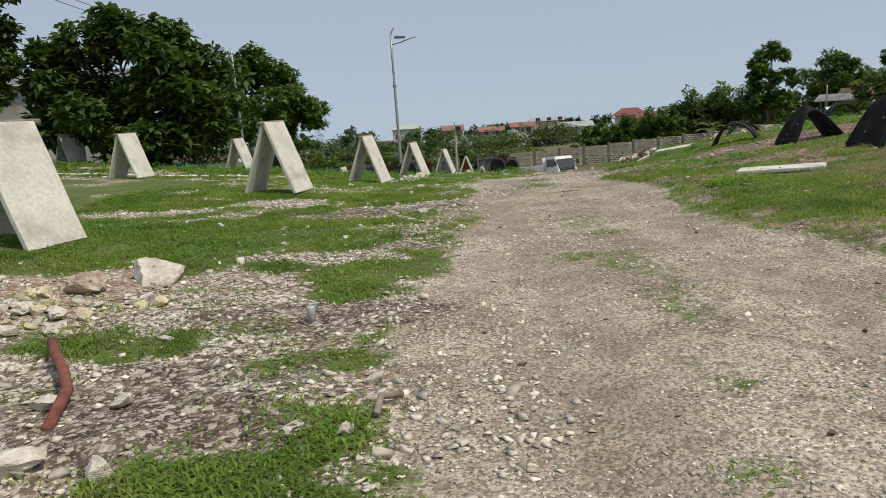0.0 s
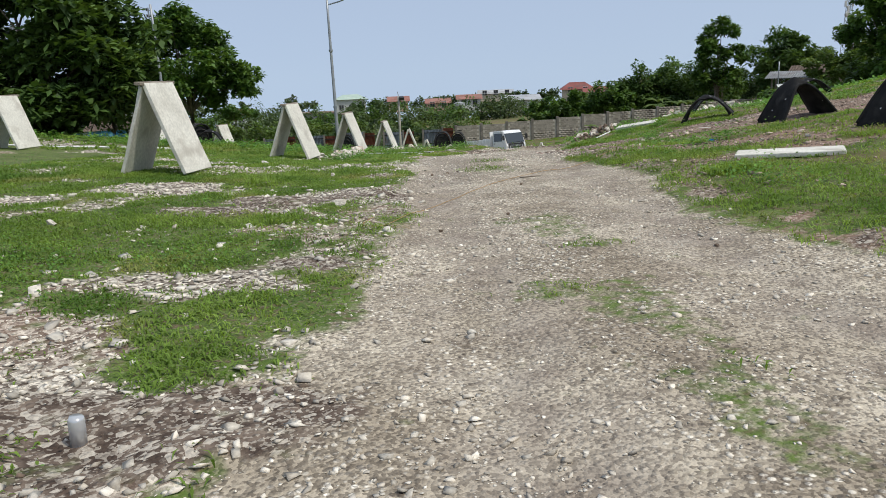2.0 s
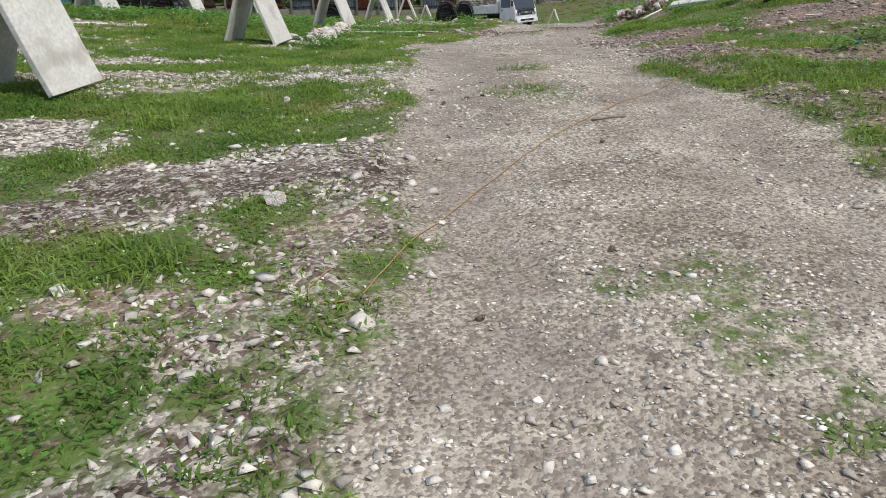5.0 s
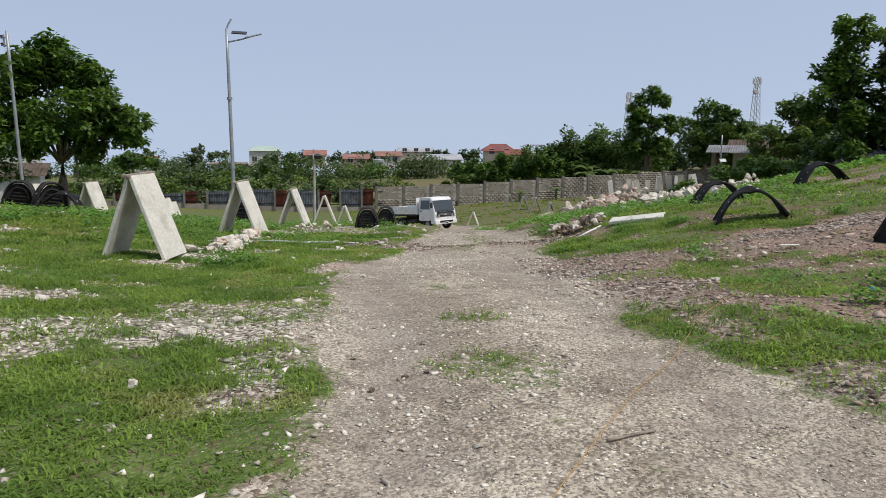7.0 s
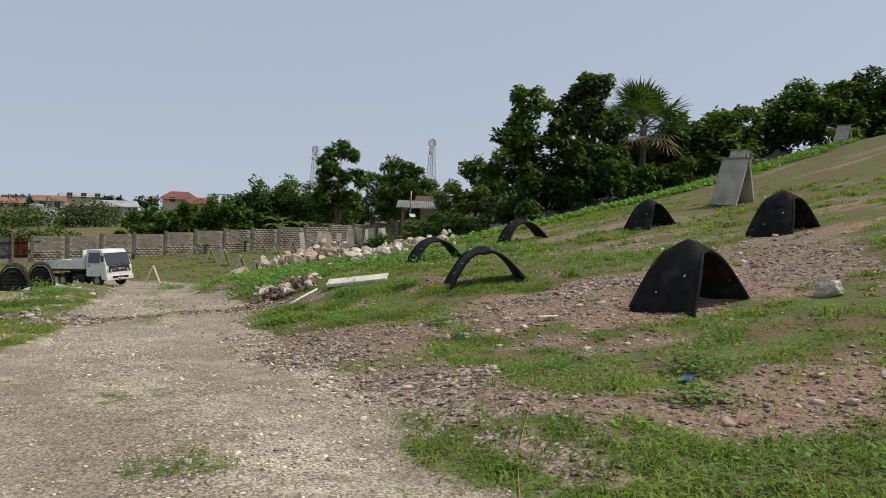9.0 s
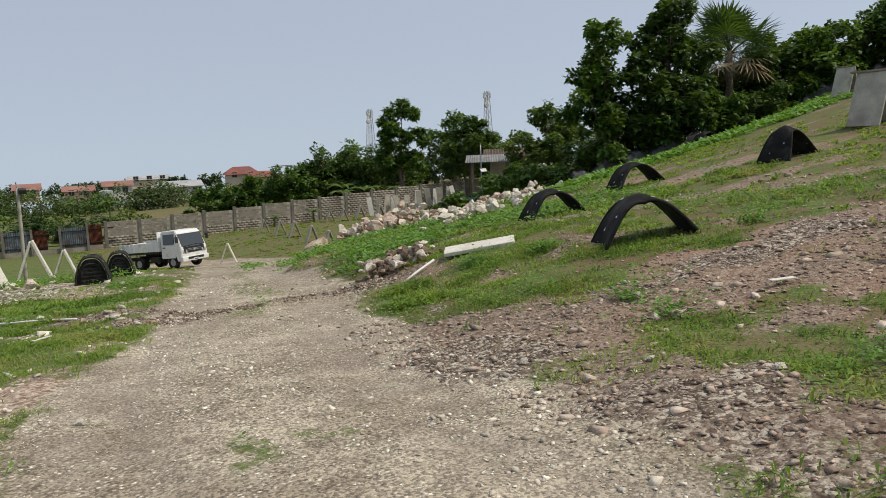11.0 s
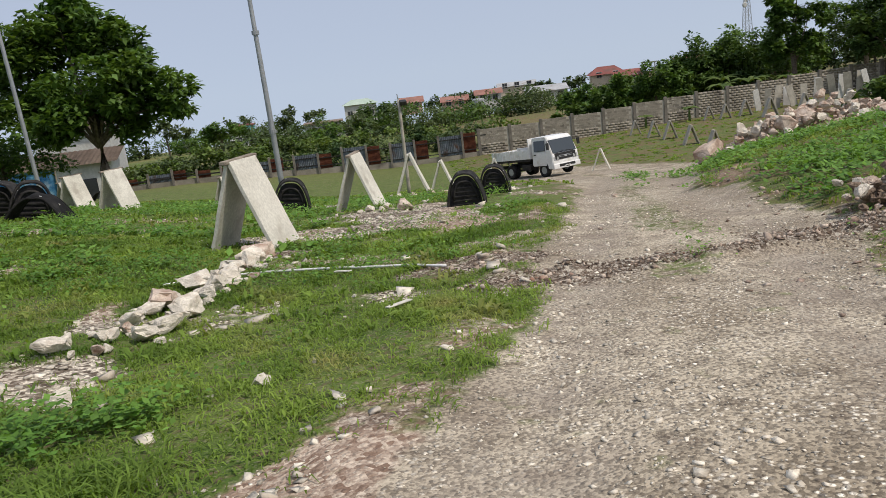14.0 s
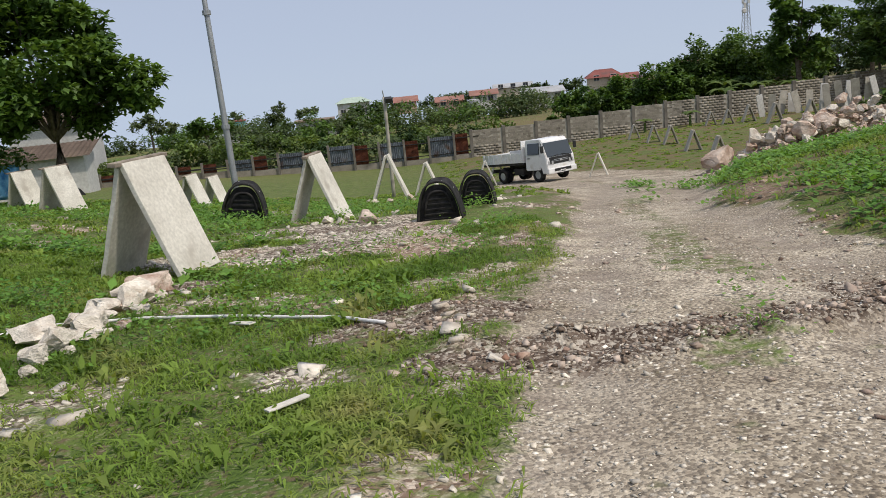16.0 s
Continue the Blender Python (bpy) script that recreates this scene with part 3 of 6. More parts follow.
# nearest the track, then further over the field; turn is about z (degrees)
stand(coop_plain, -4.6, 8.85, -18, 1.02, sink=0.08, first=True)
for x, y, turn, size in ((-3.07, 15.1, -14, 1.0), (-2.13, 22.95, -15, 1.02), (-1.1, 29.6, -16, 1.0), (0.05, 35.6, -12, 0.98), (-9.3, 23.7, -16, 1.0), (-6.9, 11.4, -16, 1.0), (-8.15, 31.8, -14, 1.0),
                         (-15.6, 33.2, -30, 1.0), (-8.15, 43.3, -22, 1.0), (-7.3, 57.0, -20, 1.0), (-12.0, 49.2, -25, 1.05), (-16.2, 58.0, -25, 1.0), (-6.6, 51.0, -15, 1.0)):
    stand(coop_plain, x, y, turn, size)
stand(coop_thin, 1.2, 43.2, -6, 1.04, first=True)
for x, y, turn, size in ((2.45, 51.8, -10, 1.05), (5.6, 60.0, -5, 0.95), (6.3, 61.0, -5, 0.95), (10.75, 57.4, -20, 0.82)):
    stand(coop_thin, x, y, turn, size)
stand(coop_old, 21.4, 27.6, 4, 1.05, first=True)
for x, y, size in ((35.0, 37.7, 1.0), (41.5, 42.2, 1.0), (38.9, 49.2, 0.95), (48.0, 56.0, 1.0), (50.5, 41.4, 1.0)):
    stand(coop_old, x, y, 4, size)
coop_far = make_coop(1.36, 1.0, 0.7, 0.08, CONCRETE_OLD, bar=False)
tagged(coop_far, "weathered concrete A-frame coop in a row below the wall", "coop", "A-frame coops below the wall")
stand(coop_far, 17.3, 59.2, -6, 0.86, first=True)
for x, y, turn, size in ((18.6, 66.2, -6, 0.88), (18.9, 71.0, -8, 0.9), (18.6, 73.6, -8, 0.85), (18.4, 77.5, -8, 0.78), (24.8, 79.2, -10, 0.76), (25.7, 78.2, -10, 0.8), (27.1, 77.8, -10, 0.9), (27.6, 74.7, -10, 1.0), (29.8, 74.0, -12, 0.9), (30.7, 69.8, -12, 0.88)):
    stand(coop_far, x, y, turn, size)


# ---- half-tyre shelters ----
def make_half_tyre(span=1.34, height=0.68, width=0.72, hump=-0.05, mat=RUBBER, p=1.75, q=1.0, crown=0.78, flare=0.1):
    """Half of a large tyre turned out and stood on its cut ends; arch in the xz plane, its width along y. hump bends the rims at the crown, flare those of the legs."""
    ob = new("half_tyre_shelter")
    bm = bmesh.new()
    steps, across, thick = 30, 10, 0.035
    layers = []
    for inner in (0, 1):
        rows = []
        for i in range(steps + 1):
            a = math.pi * i / steps
            c, s = math.cos(a), math.sin(a)
            row = []
            for j in range(across + 1):
                w = (j / across - 0.5) * 2
                u = -math.cos(a)
                off = (hump + (flare - hump) * abs(u)) * w * w - (thick if inner else 0)
                arch = max(0.0, 1 - abs(u) ** p) ** q
                row.append(bm.verts.new(((span / 2 + off * abs(u)) * u, w * width / 2 * (crown + (1.08 - crown) * abs(u)), height * arch + off * (1 - 0.6 * abs(u)) * (1 if arch > 0.01 else 0) + 0.012 * math.sin(9 * a + 2 * w) * s)))
            rows.append(row)
        layers.append(rows)
    for inner, rows in enumerate(layers):
        for i in range(steps):
            for j in range(across):
                f = (rows[i][j], rows[i + 1][j], rows[i + 1][j + 1], rows[i][j + 1])
                bm.faces.new(f if not inner else f[::-1])
    o, n_ = layers
    for i in range(steps):
        bm.faces.new((o[i][0], n_[i][0], n_[i + 1][0], o[i + 1][0]))
        bm.faces.new((o[i][-1], o[i + 1][-1], n_[i + 1][-1], n_[i][-1]))
    for j in range(across):
        bm.faces.new((o[0][j], o[0][j + 1], n_[0][j + 1], n_[0][j]))
        bm.faces.new((o[-1][j], n_[-1][j], n_[-1][j + 1], o[-1][j + 1]))
    bmesh.ops.recalc_face_normals(bm, faces=bm.faces)
    part("carcass", bm, mat, ob, smooth=True)
    # beads along both cut rims
    for side in (-1, 1):
        bm = bmesh.new()
        pts = []
        for i in range(1, steps):
            a = math.pi * i / steps
            u = -math.cos(a)
            off = hump + (flare - hump) * abs(u) - thick / 2
            pts.append(((span / 2 + off * abs(u)) * u, side * width / 2 * (crown + (1.08 - crown) * abs(u)), height * (1 - abs(u) ** p) ** q + off * (1 - 0.6 * abs(u))))
        tube(bm, pts, 0.026, 7)
        part("bead", bm, mat, ob, smooth=True)
    # small white flecks added on the rubber as painted glints of reflected light
    for a, w in ((0.6, 0.5), (0.9, -0.4), (1.3, 0.8), (1.8, -0.7), (2.3, 0.3), (2.5, -0.8)):
        bm = bmesh.new()
        u = -math.cos(a)
        box(bm, (0.05, 0.018, 0.012), (span / 2 * u, w * width / 2 * 0.9, height * (1 - abs(u) ** p) ** q + (hump + (flare - hump) * abs(u)) * w * w * 0.8 + 0.004), (0, 60 * u, 0), bevel=0.003)
        part("wire_staple", bm, PVC, ob, "small white fleck standing in for a glint")
    return ob


tyre_open = make_half_tyre(1.15, 0.64, 0.74, -0.08, RUBBER, 2.1, 1.0, 0.66, 0.08)
tagged(tyre_open, "black half-tyre arch shelter standing on the slope", "tyre shelter", "half-tyre shelters")


def place_tyre(ob, x, y, turn, size=1.0, first=False):
    """Set a shelter on the slope, tilted with the ground under its feet."""
    d = 0.55 * size
    ux, uy = math.cos(radians(turn)), math.sin(radians(turn))
    za, zb = on_ground(x - d * ux, y - d * uy), on_ground(x + d * ux, y + d * uy)
    m = pose(x, y, (za + zb) / 2 - 0.03, 0, -math.degrees(math.atan2(zb - za, 2 * d)), turn) @ Matrix.Scale(size, 4)
    c = ob
    if first:
        ob.matrix_basis = m
    else:
        c = copy_thing(ob, m)
        c.scale = (size,) * 3
    return c


tyre_folded = make_half_tyre(1.02, 0.86, 0.84, -0.13, RUBBER, 1.7, 1.0, 0.46, 0.12)
tagged(tyre_folded, "black half tyre folded into a steep broad-legged shelter", "tyre shelter", "half-tyre shelters")
place_tyre(tyre_folded, 8.4, 18.3, 6, 0.95, first=True)
place_tyre(tyre_open, 8.2, 22.2, -26, 0.96, first=True)
for x, y, turn, size in ((7.95, 14.1, 10, 1.0), (16.9, 26.75, 4, 0.92), (14.95, 21.5, 8, 1.0)):
    place_tyre(tyre_folded, x, y, turn, size)
for x, y, turn, size in ((10.2, 26.9, -14, 0.92), (14.9, 29.7, -14, 1.0), (30.5, 41.8, -10, 1.0), (-7.2, 36.1, 5, 1.05), (-19.2, 69.8, 0, 1.0)):
    place_tyre(tyre_open, x, y, turn, size)

tyre_closed = make_half_tyre(1.0, 0.94, 0.75, 0.03, RUBBER_DUSTY, 3.0, 0.7, 0.78, 0.03)
tagged(tyre_closed, "dusty half tyre shelter closed behind with rubber strips", "tyre shelter", "closed tyre shelters")
bm = bmesh.new()
rim = [(0.46 * u, 0.88 * (1 - abs(u) ** 3.0) ** 0.7) for u in np.linspace(-1, 1, 25)]
front, back = [[bm.verts.new((x, y, z)) for x, z in rim] for y in (-0.26, -0.22)]
bm.faces.new(front)
bm.faces.new(back[::-1])
for k in range(25):
    bm.faces.new((front[k], back[k], back[(k + 1) % 25], front[(k + 1) % 25]))
part("inner_flap", bm, RUBBER_DUSTY, tyre_closed, "dusty inner rubber flap")
for k in range(6):
    zz = 0.1 + 0.115 * k
    bm = bmesh.new()
    half = 0.36 * (1 - (zz / 0.9) ** 2.2) ** 0.5
    box(bm, (2 * half, 0.035, 0.05), (0, -0.275, zz), (12, 0, (-1) ** k * 1.5), bevel=0.012)
    part("rubber_strip", bm, RUBBER_DUSTY, tyre_closed)
bm = bmesh.new()
tube(bm, [(0.80 * x, -0.30, 0.84 * z) for x, z in rim[1:-1]], 0.03, 7)
part("bead_ring", bm, RUBBER_DUSTY, tyre_closed, smooth=True)
place_tyre(tyre_closed, 2.27, 32.8, -8, 0.68, first=True)
for x, y, turn, size in ((3.02, 34.9, -8, 0.66), (-1.78, 37.4, 6, 0.9), (-9.3, 38.6, 10, 1.0), (-7.9, 37.2, 25, 1.0)):
    place_tyre(tyre_closed, x, y, turn, size)


# ---- boundary wall of blocks and posts, and the sheet-metal fence ----
WALL_Y = 83.0


def wall_top(x):
    return float(np.interp(x, (-30, 3, 12, 17, 28, 45), (-4.3, -4.1, -3.8, -3.55, -2.95, -2.1)))


boundary = thing("boundary_wall", pose(0, WALL_Y, 0), "grey hollow-block boundary wall with dark concrete posts", "wall")
boundary["kind"] = "structure"
rw = np.random.RandomState(3)
block_meshes = []
for k in range(6):
    bm = bmesh.new()
    box(bm, (0.394, 0.14, 0.192), bevel=0.005)
    for v in bm.verts:
        v.co.y += rw.uniform(-0.006, 0.006)
    me = bpy.data.meshes.new("block")
    bm.to_mesh(me)
    bm.free()
    me.materials.append(BLOCK)
    block_meshes.append(me)
joined_v, joined_f, count = [], [], 0
cube_v = np.array([(a, b, c) for a in (-1, 1) for b in (-1, 1) for c in (-1, 1)], float)
cube_f = np.array([(0, 1, 3, 2), (4, 6, 7, 5), (0, 4, 5, 1), (2, 3, 7, 6), (0, 2, 6, 4), (1, 5, 7, 3)])
post_x = np.arange(6.9, 46, 2.62)
bm_core = bmesh.new()
for px in post_x:
    top = wall_top(px) + 0.12
    bot = float(land(px, WALL_Y)) - 0.6
    bm = bmesh.new()
    box(bm, (0.26, 0.26, top - bot), (px, -0.02, (top + bot) / 2), bevel=0.02)
    part("post", bm, POST, boundary)
for a, b in zip(post_x, post_x[1:]):
    top = wall_top((a + b) / 2) - rw.uniform(0, 0.12)
    bot = float(land((a + b) / 2, WALL_Y)) - 0.5
    box(bm_core, (b - a, 0.12, top - bot - 0.02), ((a + b) / 2, -0.002, (top + bot) / 2))
    for r in range(int((top - bot) / 0.2)):
        z = top - 0.1 - 0.2 * r
        off = 0.2 if r % 2 else 0.0
        for c in range(6):
            x = a + 0.33 + 0.4 * c + off
            if x > b - 0.3:
                continue
            y = rw.uniform(-0.006, 0.006)
            if count < 300 and 7 < x < 24 and r < 6:
                ob = new("block", block_meshes[rw.randint(6)])
                ob.parent, ob.location = boundary, (x, y, z)
                count += 1
            else:
                joined_f.append(cube_f + 8 * len(joined_v))
                joined_v.append(cube_v * (0.197, 0.07, 0.096) + (x, y, z))
part("mortar_core", bm_core, CONCRETE_OLD, boundary, "grey mortar between the blocks")
more = raw_mesh("block_rows", np.concatenate(joined_v), np.concatenate(joined_f), BLOCK, boundary)
more["kind"] = "stuff"

fence = thing("sheet_metal_fence", pose(0, WALL_Y, 0), "patched corrugated zinc and rusty sheet fence with rails", "fence")
fence["kind"] = "structure"
for k, px in enumerate(np.arange(-24.5, 6.6, 2.0)):
    base, top = float(land(px, WALL_Y)), wall_top(px) + rw.uniform(-0.15, 0.25) - (0.25 if px < -6 else 0)
    rusty = k % 2 == 1 or k % 7 == 4
    bm = bmesh.new()
    wide, zig = (1.1 if rusty else 1.95), 26
    lo, hi = base + 0.42, top
    cols = []
    for i in range(zig + 1):
        x = px + wide * i / zig
        y = -0.02 + 0.018 * math.cos(math.pi * i)
        cols.append((bm.verts.new((x, y, lo)), bm.verts.new((x, y, hi + rw.uniform(-0.01, 0.01)))))
    for (a, b), (c, d) in zip(cols, cols[1:]):
        bm.faces.new((a, c, d, b))
    bmesh.ops.solidify(bm, geom=bm.faces[:], thickness=0.006)
    part("sheet", bm, RUST if rusty else ZINC, fence, "rust-red metal sheet" if rusty else "")
    bm = bmesh.new()
    box(bm, (0.18, 0.16, top - base + 0.9), (px, -0.1, (top + base) / 2 - 0.3), bevel=0.015)
    part("post", bm, POST, fence, "dark fence post")
    for zz in (lo + 0.25, hi - 0.3):
        bm = bmesh.new()
        box(bm, (2.0, 0.06, 0.07), (px + 1.0, -0.07, zz), bevel=0.008)
        part("rail", bm, CHASSIS, fence, "black rail")
    bm = bmesh.new()
    box(bm, (2.0, 0.14, 1.0), (px + 1.0, 0.05, base - 0.05), bevel=0.01)
    part("low_wall", bm, BLOCK, fence, "grey block footing")


# ---- lamp posts and poles ----
def pole_at(name, x, y, height, r0, r1, mat, label, category, lean=0.0):
    ob = thing(name, pose(x, y, on_ground(x, y) - 0.2, 0, lean, 0), label, category)
    bm = bmesh.new()
    tube(bm, [(0, 0, height * k / 6) for k in range(7)], [r0 + (r1 - r0) * k / 6 for k in range(7)], 10)
    part("pole", bm, mat, ob, smooth=True)
    return ob


street_lamp = pole_at("solar_street_lamp", -2.05, 38.3, 7.6, 0.085, 0.05, STEEL, "tall galvanised solar street lamp with panel and arm", "street lamp", -0.6)
street_lamp.scale = (0.93, 0.93, 0.93)
bm = bmesh.new()
tube(bm, [(0, 0, 7.1), (0.5, 0.1, 7.22), (0.9, 0.18, 7.35)], [0.03, 0.028, 0.025], 8)
part("arm", bm, STEEL, street_lamp)
bm = bmesh.new()
box(bm, (0.62, 0.22, 0.05), (0.95, 0.18, 7.37), (0, -14, 10), bevel=0.012)
part("lamp_head", bm, STEEL, street_lamp, "grey LED lamp head")
bm = bmesh.new()
box(bm, (0.55, 0.4, 0.035), (0.45, 0.05, 7.46), (18, 3, 0), bevel=0.006)
part("solar_panel", bm, BLACK_PLASTIC, street_lamp, "dark solar panel")
bm = bmesh.new()
tube(bm, [(0, 0, 7.55), (0.05, 0, 7.72), (0.18, 0.02, 7.95)], 0.035, 8)
part("top_bracket", bm, STEEL, street_lamp)
for zz in (2.4, 5.0):
    bm = bmesh.new()
    tube(bm, [(0, 0, zz), (0, 0, zz + 0.1)], 0.1, 10)
    part("band_clamp", bm, STEEL, street_lamp)

pole_b = pole_at("utility_pole", -11.25, 45.0, 7.5, 0.075, 0.06, STEEL, "slim grey utility pole carrying two wires", "utility pole", -1.5)
bm = bmesh.new()
box(bm, (0.07, 0.07, 0.5), (-0.14, 0, 7.1), bevel=0.01)
part("bracket", bm, STEEL, pole_b)
for zz in (7.25, 6.95):
    bm = bmesh.new()
    tube(bm, [(-0.22, 0, zz - 0.06), (-0.22, 0, zz), (-0.22, 0, zz + 0.07)], [0.05, 0.035, 0.05], 8)
    part("insulator", bm, BLACK_PLASTIC, pole_b, "dark insulator")
pole_c = pole_at("lamp_pole", 0.9, 58.6, 5.1, 0.095, 0.08, CONCRETE_OLD, "short grey concrete pole with a flood lamp", "lamp pole", 0.6)
bm = bmesh.new()
box(bm, (0.35, 0.3, 0.22), (0.2, -0.1, 4.95), (20, 0, 15), bevel=0.03)
part("flood_lamp", bm, BLACK_PLASTIC, pole_c, "black flood lamp")
bm = bmesh.new()
tube(bm, [(0, 0, 5.05), (-0.05, 0, 5.4)], 0.03, 6)
part("spike", bm, STEEL, pole_c)
pole_d = pole_at("lamp_pole", 30.0, 62.0, 5.2, 0.05, 0.04, STEEL, "thin steel pole with a solar flood lamp near the sheds", "lamp pole", 0.0)
bm = bmesh.new()
box(bm, (0.5, 0.34, 0.04), (0.12, -0.1, 3.4), (40, 0, 0), bevel=0.008)
part("solar_panel", bm, STEEL, pole_d, "pale tilted solar panel")
bm = bmesh.new()
box(bm, (0.26, 0.1, 0.2), (0.1, -0.1, 2.9), (20, 0, 0), bevel=0.02)
part("flood_lamp", bm, WALL_WHITE, pole_d, "white lamp head")
for k in range(2):
    wire = thing("overhead_wire", pose(0, 0, 0), "thin dark overhead wire from a pole", "wire")
    bm = bmesh.new()
    a, b = Vector((-11.5, 45, on_ground(-11.25, 45) + 7.0 - 0.3 * k)), Vector((-27, 14, 14.5 - 0.4 * k))
    tube(bm, [a.lerp(b, i / 12) - Vector((0, 0, 0.8 * math.sin(math.pi * i / 12))) for i in range(13)], 0.014, 5)
    part("strand", bm, CHASSIS, wire)

# ---- the truck ----
front_z, back_z = on_ground(8.84, 58.53), on_ground(7.4, 60.75)
truck = thing("dump_truck", pose(9.1, 57.8, front_z + 0.28 * (front_z - back_z) + 0.04, math.degrees(math.atan2(front_z - back_z, 2.65)), 0, -147.0), "white light dump truck with a dropside bed, parked", "truck")
truck.scale = (1, 1, 0.98)
# front at local +y = 0, body behind it at -y; x to its own right
W = 1.85


def truck_part(name, size, at, mat, label="", turn=(0, 0, 0), bevel=0.02, taper=1.0, parent=None):
    bm = bmesh.new()
    box(bm, size, at, turn, bevel, taper)
    return part(name, bm, mat, parent or truck, label)


bm = bmesh.new()
prof = [(0.0, 0.42), (0.03, 0.75), (0.0, 1.15), (-0.28, 1.95), (-0.42, 2.1), (-1.42, 2.12), (-1.5, 2.0), (-1.52, 0.62), (-1.1, 0.62), (-1.0, 0.85), (-0.5, 0.85), (-0.38, 0.6), (-0.35, 0.42)]
left = [bm.verts.new((-W / 2 + (0.09 if z > 1.6 else 0.0), y, z)) for y, z in prof]
right = [bm.verts.new((W / 2 - (0.09 if z > 1.6 else 0.0), y, z)) for y, z in prof]
bm.faces.new(left)
bm.faces.new(right[::-1])
for k in range(len(prof)):
    j = (k + 1) % len(prof)
    bm.faces.new((left[k], right[k], right[j], left[j]))
bmesh.ops.recalc_face_normals(bm, faces=bm.faces)
bmesh.ops.bevel(bm, geom=[e for e in bm.edges if e.calc_face_angle(0) > 0.5], offset=0.035, segments=2, affect="EDGES")
cab = part("cab", bm, PAINT, truck, "white cab")
truck_part("windscreen", (1.62, 0.03, 0.74), (0, -0.128, 1.56), GLASS, "", (19.3, 0, 0), 0.01)
truck_part("sticker", (0.22, 0.012, 0.14), (0.25, -0.05, 1.36), PVC, "white paper sticker", (19.3, 0, 0), 0.0)
for s_ in (-1, 1):
    door = truck_part("door", (0.03, 0.95, 0.72), (s_ * (W / 2 - 0.005), -0.92, 0.98), PAINT, "", (0, 0, 0), 0.012)
    truck_part("door_window", (0.05, 0.82, 0.56), (s_ * (W / 2 - 0.045), -0.88, 1.66), GLASS, "dark glass", (0, s_ * -7.0, 0), 0.01)
    truck_part("door_handle", (0.03, 0.16, 0.05), (s_ * (W / 2 + 0.02), -1.22, 1.22), BLACK_PLASTIC, "black handle", (0, 0, 0), 0.008)
    truck_part("headlight", (0.34, 0.06, 0.2), (s_ * 0.68, 0.01, 0.92), LAMP_GLASS, "clear headlight", (6, 0, s_ * -6), 0.02)
    truck_part("fog_lamp", (0.16, 0.04, 0.09), (s_ * 0.7, 0.03, 0.56), LAMP_GLASS, "", (0, 0, 0), 0.01)
    mirror = truck_part("mirror", (0.18, 0.06, 0.34), (s_ * (W / 2 + 0.16), -0.05, 1.62), BLACK_PLASTIC, "black mirror", (0, 0, 0), 0.02)
    bm = bmesh.new()
    tube(bm, [(s_ * (W / 2 - 0.08), -0.2, 1.9), (s_ * (W / 2 + 0.16), -0.08, 1.88), (s_ * (W / 2 + 0.16), -0.05, 1.62)], 0.015, 6)
    part("mirror_arm", bm, BLACK_PLASTIC, truck)
    truck_part("wiper", (0.5, 0.02, 0.02), (s_ * 0.35, 0.01, 1.24), BLACK_PLASTIC, "", (0, s_ * 8, 0), 0.004)
truck_part("grille", (1.45, 0.05, 0.34), (0, 0.012, 1.02), BLACK_PLASTIC, "black grille", (5, 0, 0), 0.02)
for k in range(3):
    truck_part("grille_bar", (0.92, 0.02, 0.025), (0, 0.035 - 0.004 * k, 0.91 + 0.07 * k), STEEL, "", (5, 0, 0), 0.004)
truck_part("badge", (0.16, 0.02, 0.09), (0, 0.045, 0.99), LAMP_GLASS, "", (5, 0, 0), 0.01)
truck_part("bumper", (1.86, 0.2, 0.26), (0, 0.0, 0.52), PAINT, "white bumper", (0, 0, 0), 0.04)
truck_part("bumper_opening", (1.1, 0.03, 0.13), (0, 0.1, 0.55), BLACK_PLASTIC, "", (0, 0, 0), 0.01)
truck_part("number_plate", (0.36, 0.015, 0.13), (0, 0.115, 0.46), PVC, "plain white plate", (0, 0, 0), 0.004)
for k in range(2):
    truck_part("plate_bar", (0.12, 0.006, 0.05), (-0.07 + 0.14 * k, 0.125, 0.46), BLACK_PLASTIC, "", (0, 0, 0), 0)
for s_ in (-1, 1):
    truck_part("chassis_rail", (0.1, 4.1, 0.2), (s_ * 0.4, -2.75, 0.62), CHASSIS, "black chassis rail", (0, 0, 0), 0.015)
bed = truck_part("bed_floor", (1.9, 3.1, 0.12), (0, -3.2, 0.98), CHASSIS, "dark bed floor", (0, 0, 0), 0.015)
for s_ in (-1, 1):
    truck_part("bed_side", (0.05, 3.1, 0.5), (s_ * 0.94, -3.2, 1.29), PAINT, "white dropside", (0, 0, 0), 0.012)
    for k in range(9):
        truck_part("side_rib", (0.03, 0.06, 0.46), (s_ * 0.975, -1.8 - 0.35 * k, 1.29), PAINT, "", (0, 0, 0), 0.008)
truck_part("tailgate", (1.9, 0.05, 0.45), (0, -4.75, 1.26), PAINT, "white tailgate", (0, 0, 0), 0.012)
truck_part("headboard", (1.9, 0.06, 1.08), (0, -1.66, 1.57), PAINT, "white headboard", (0, 0, 0), 0.015)
truck_part("tipper_box", (0.7, 1.6, 0.2), (0, -2.6, 0.8), CHASSIS, "", (0, 0, 0), 0.02)
truck_part("fuel_tank", (0.35, 0.7, 0.32), (0.72, -2.1, 0.58), CHASSIS, "black tank", (0, 0, 0), 0.04)
truck_part("tool_box", (0.35, 0.6, 0.3), (-0.72, -2.1, 0.6), CHASSIS, "", (0, 0, 0), 0.03)
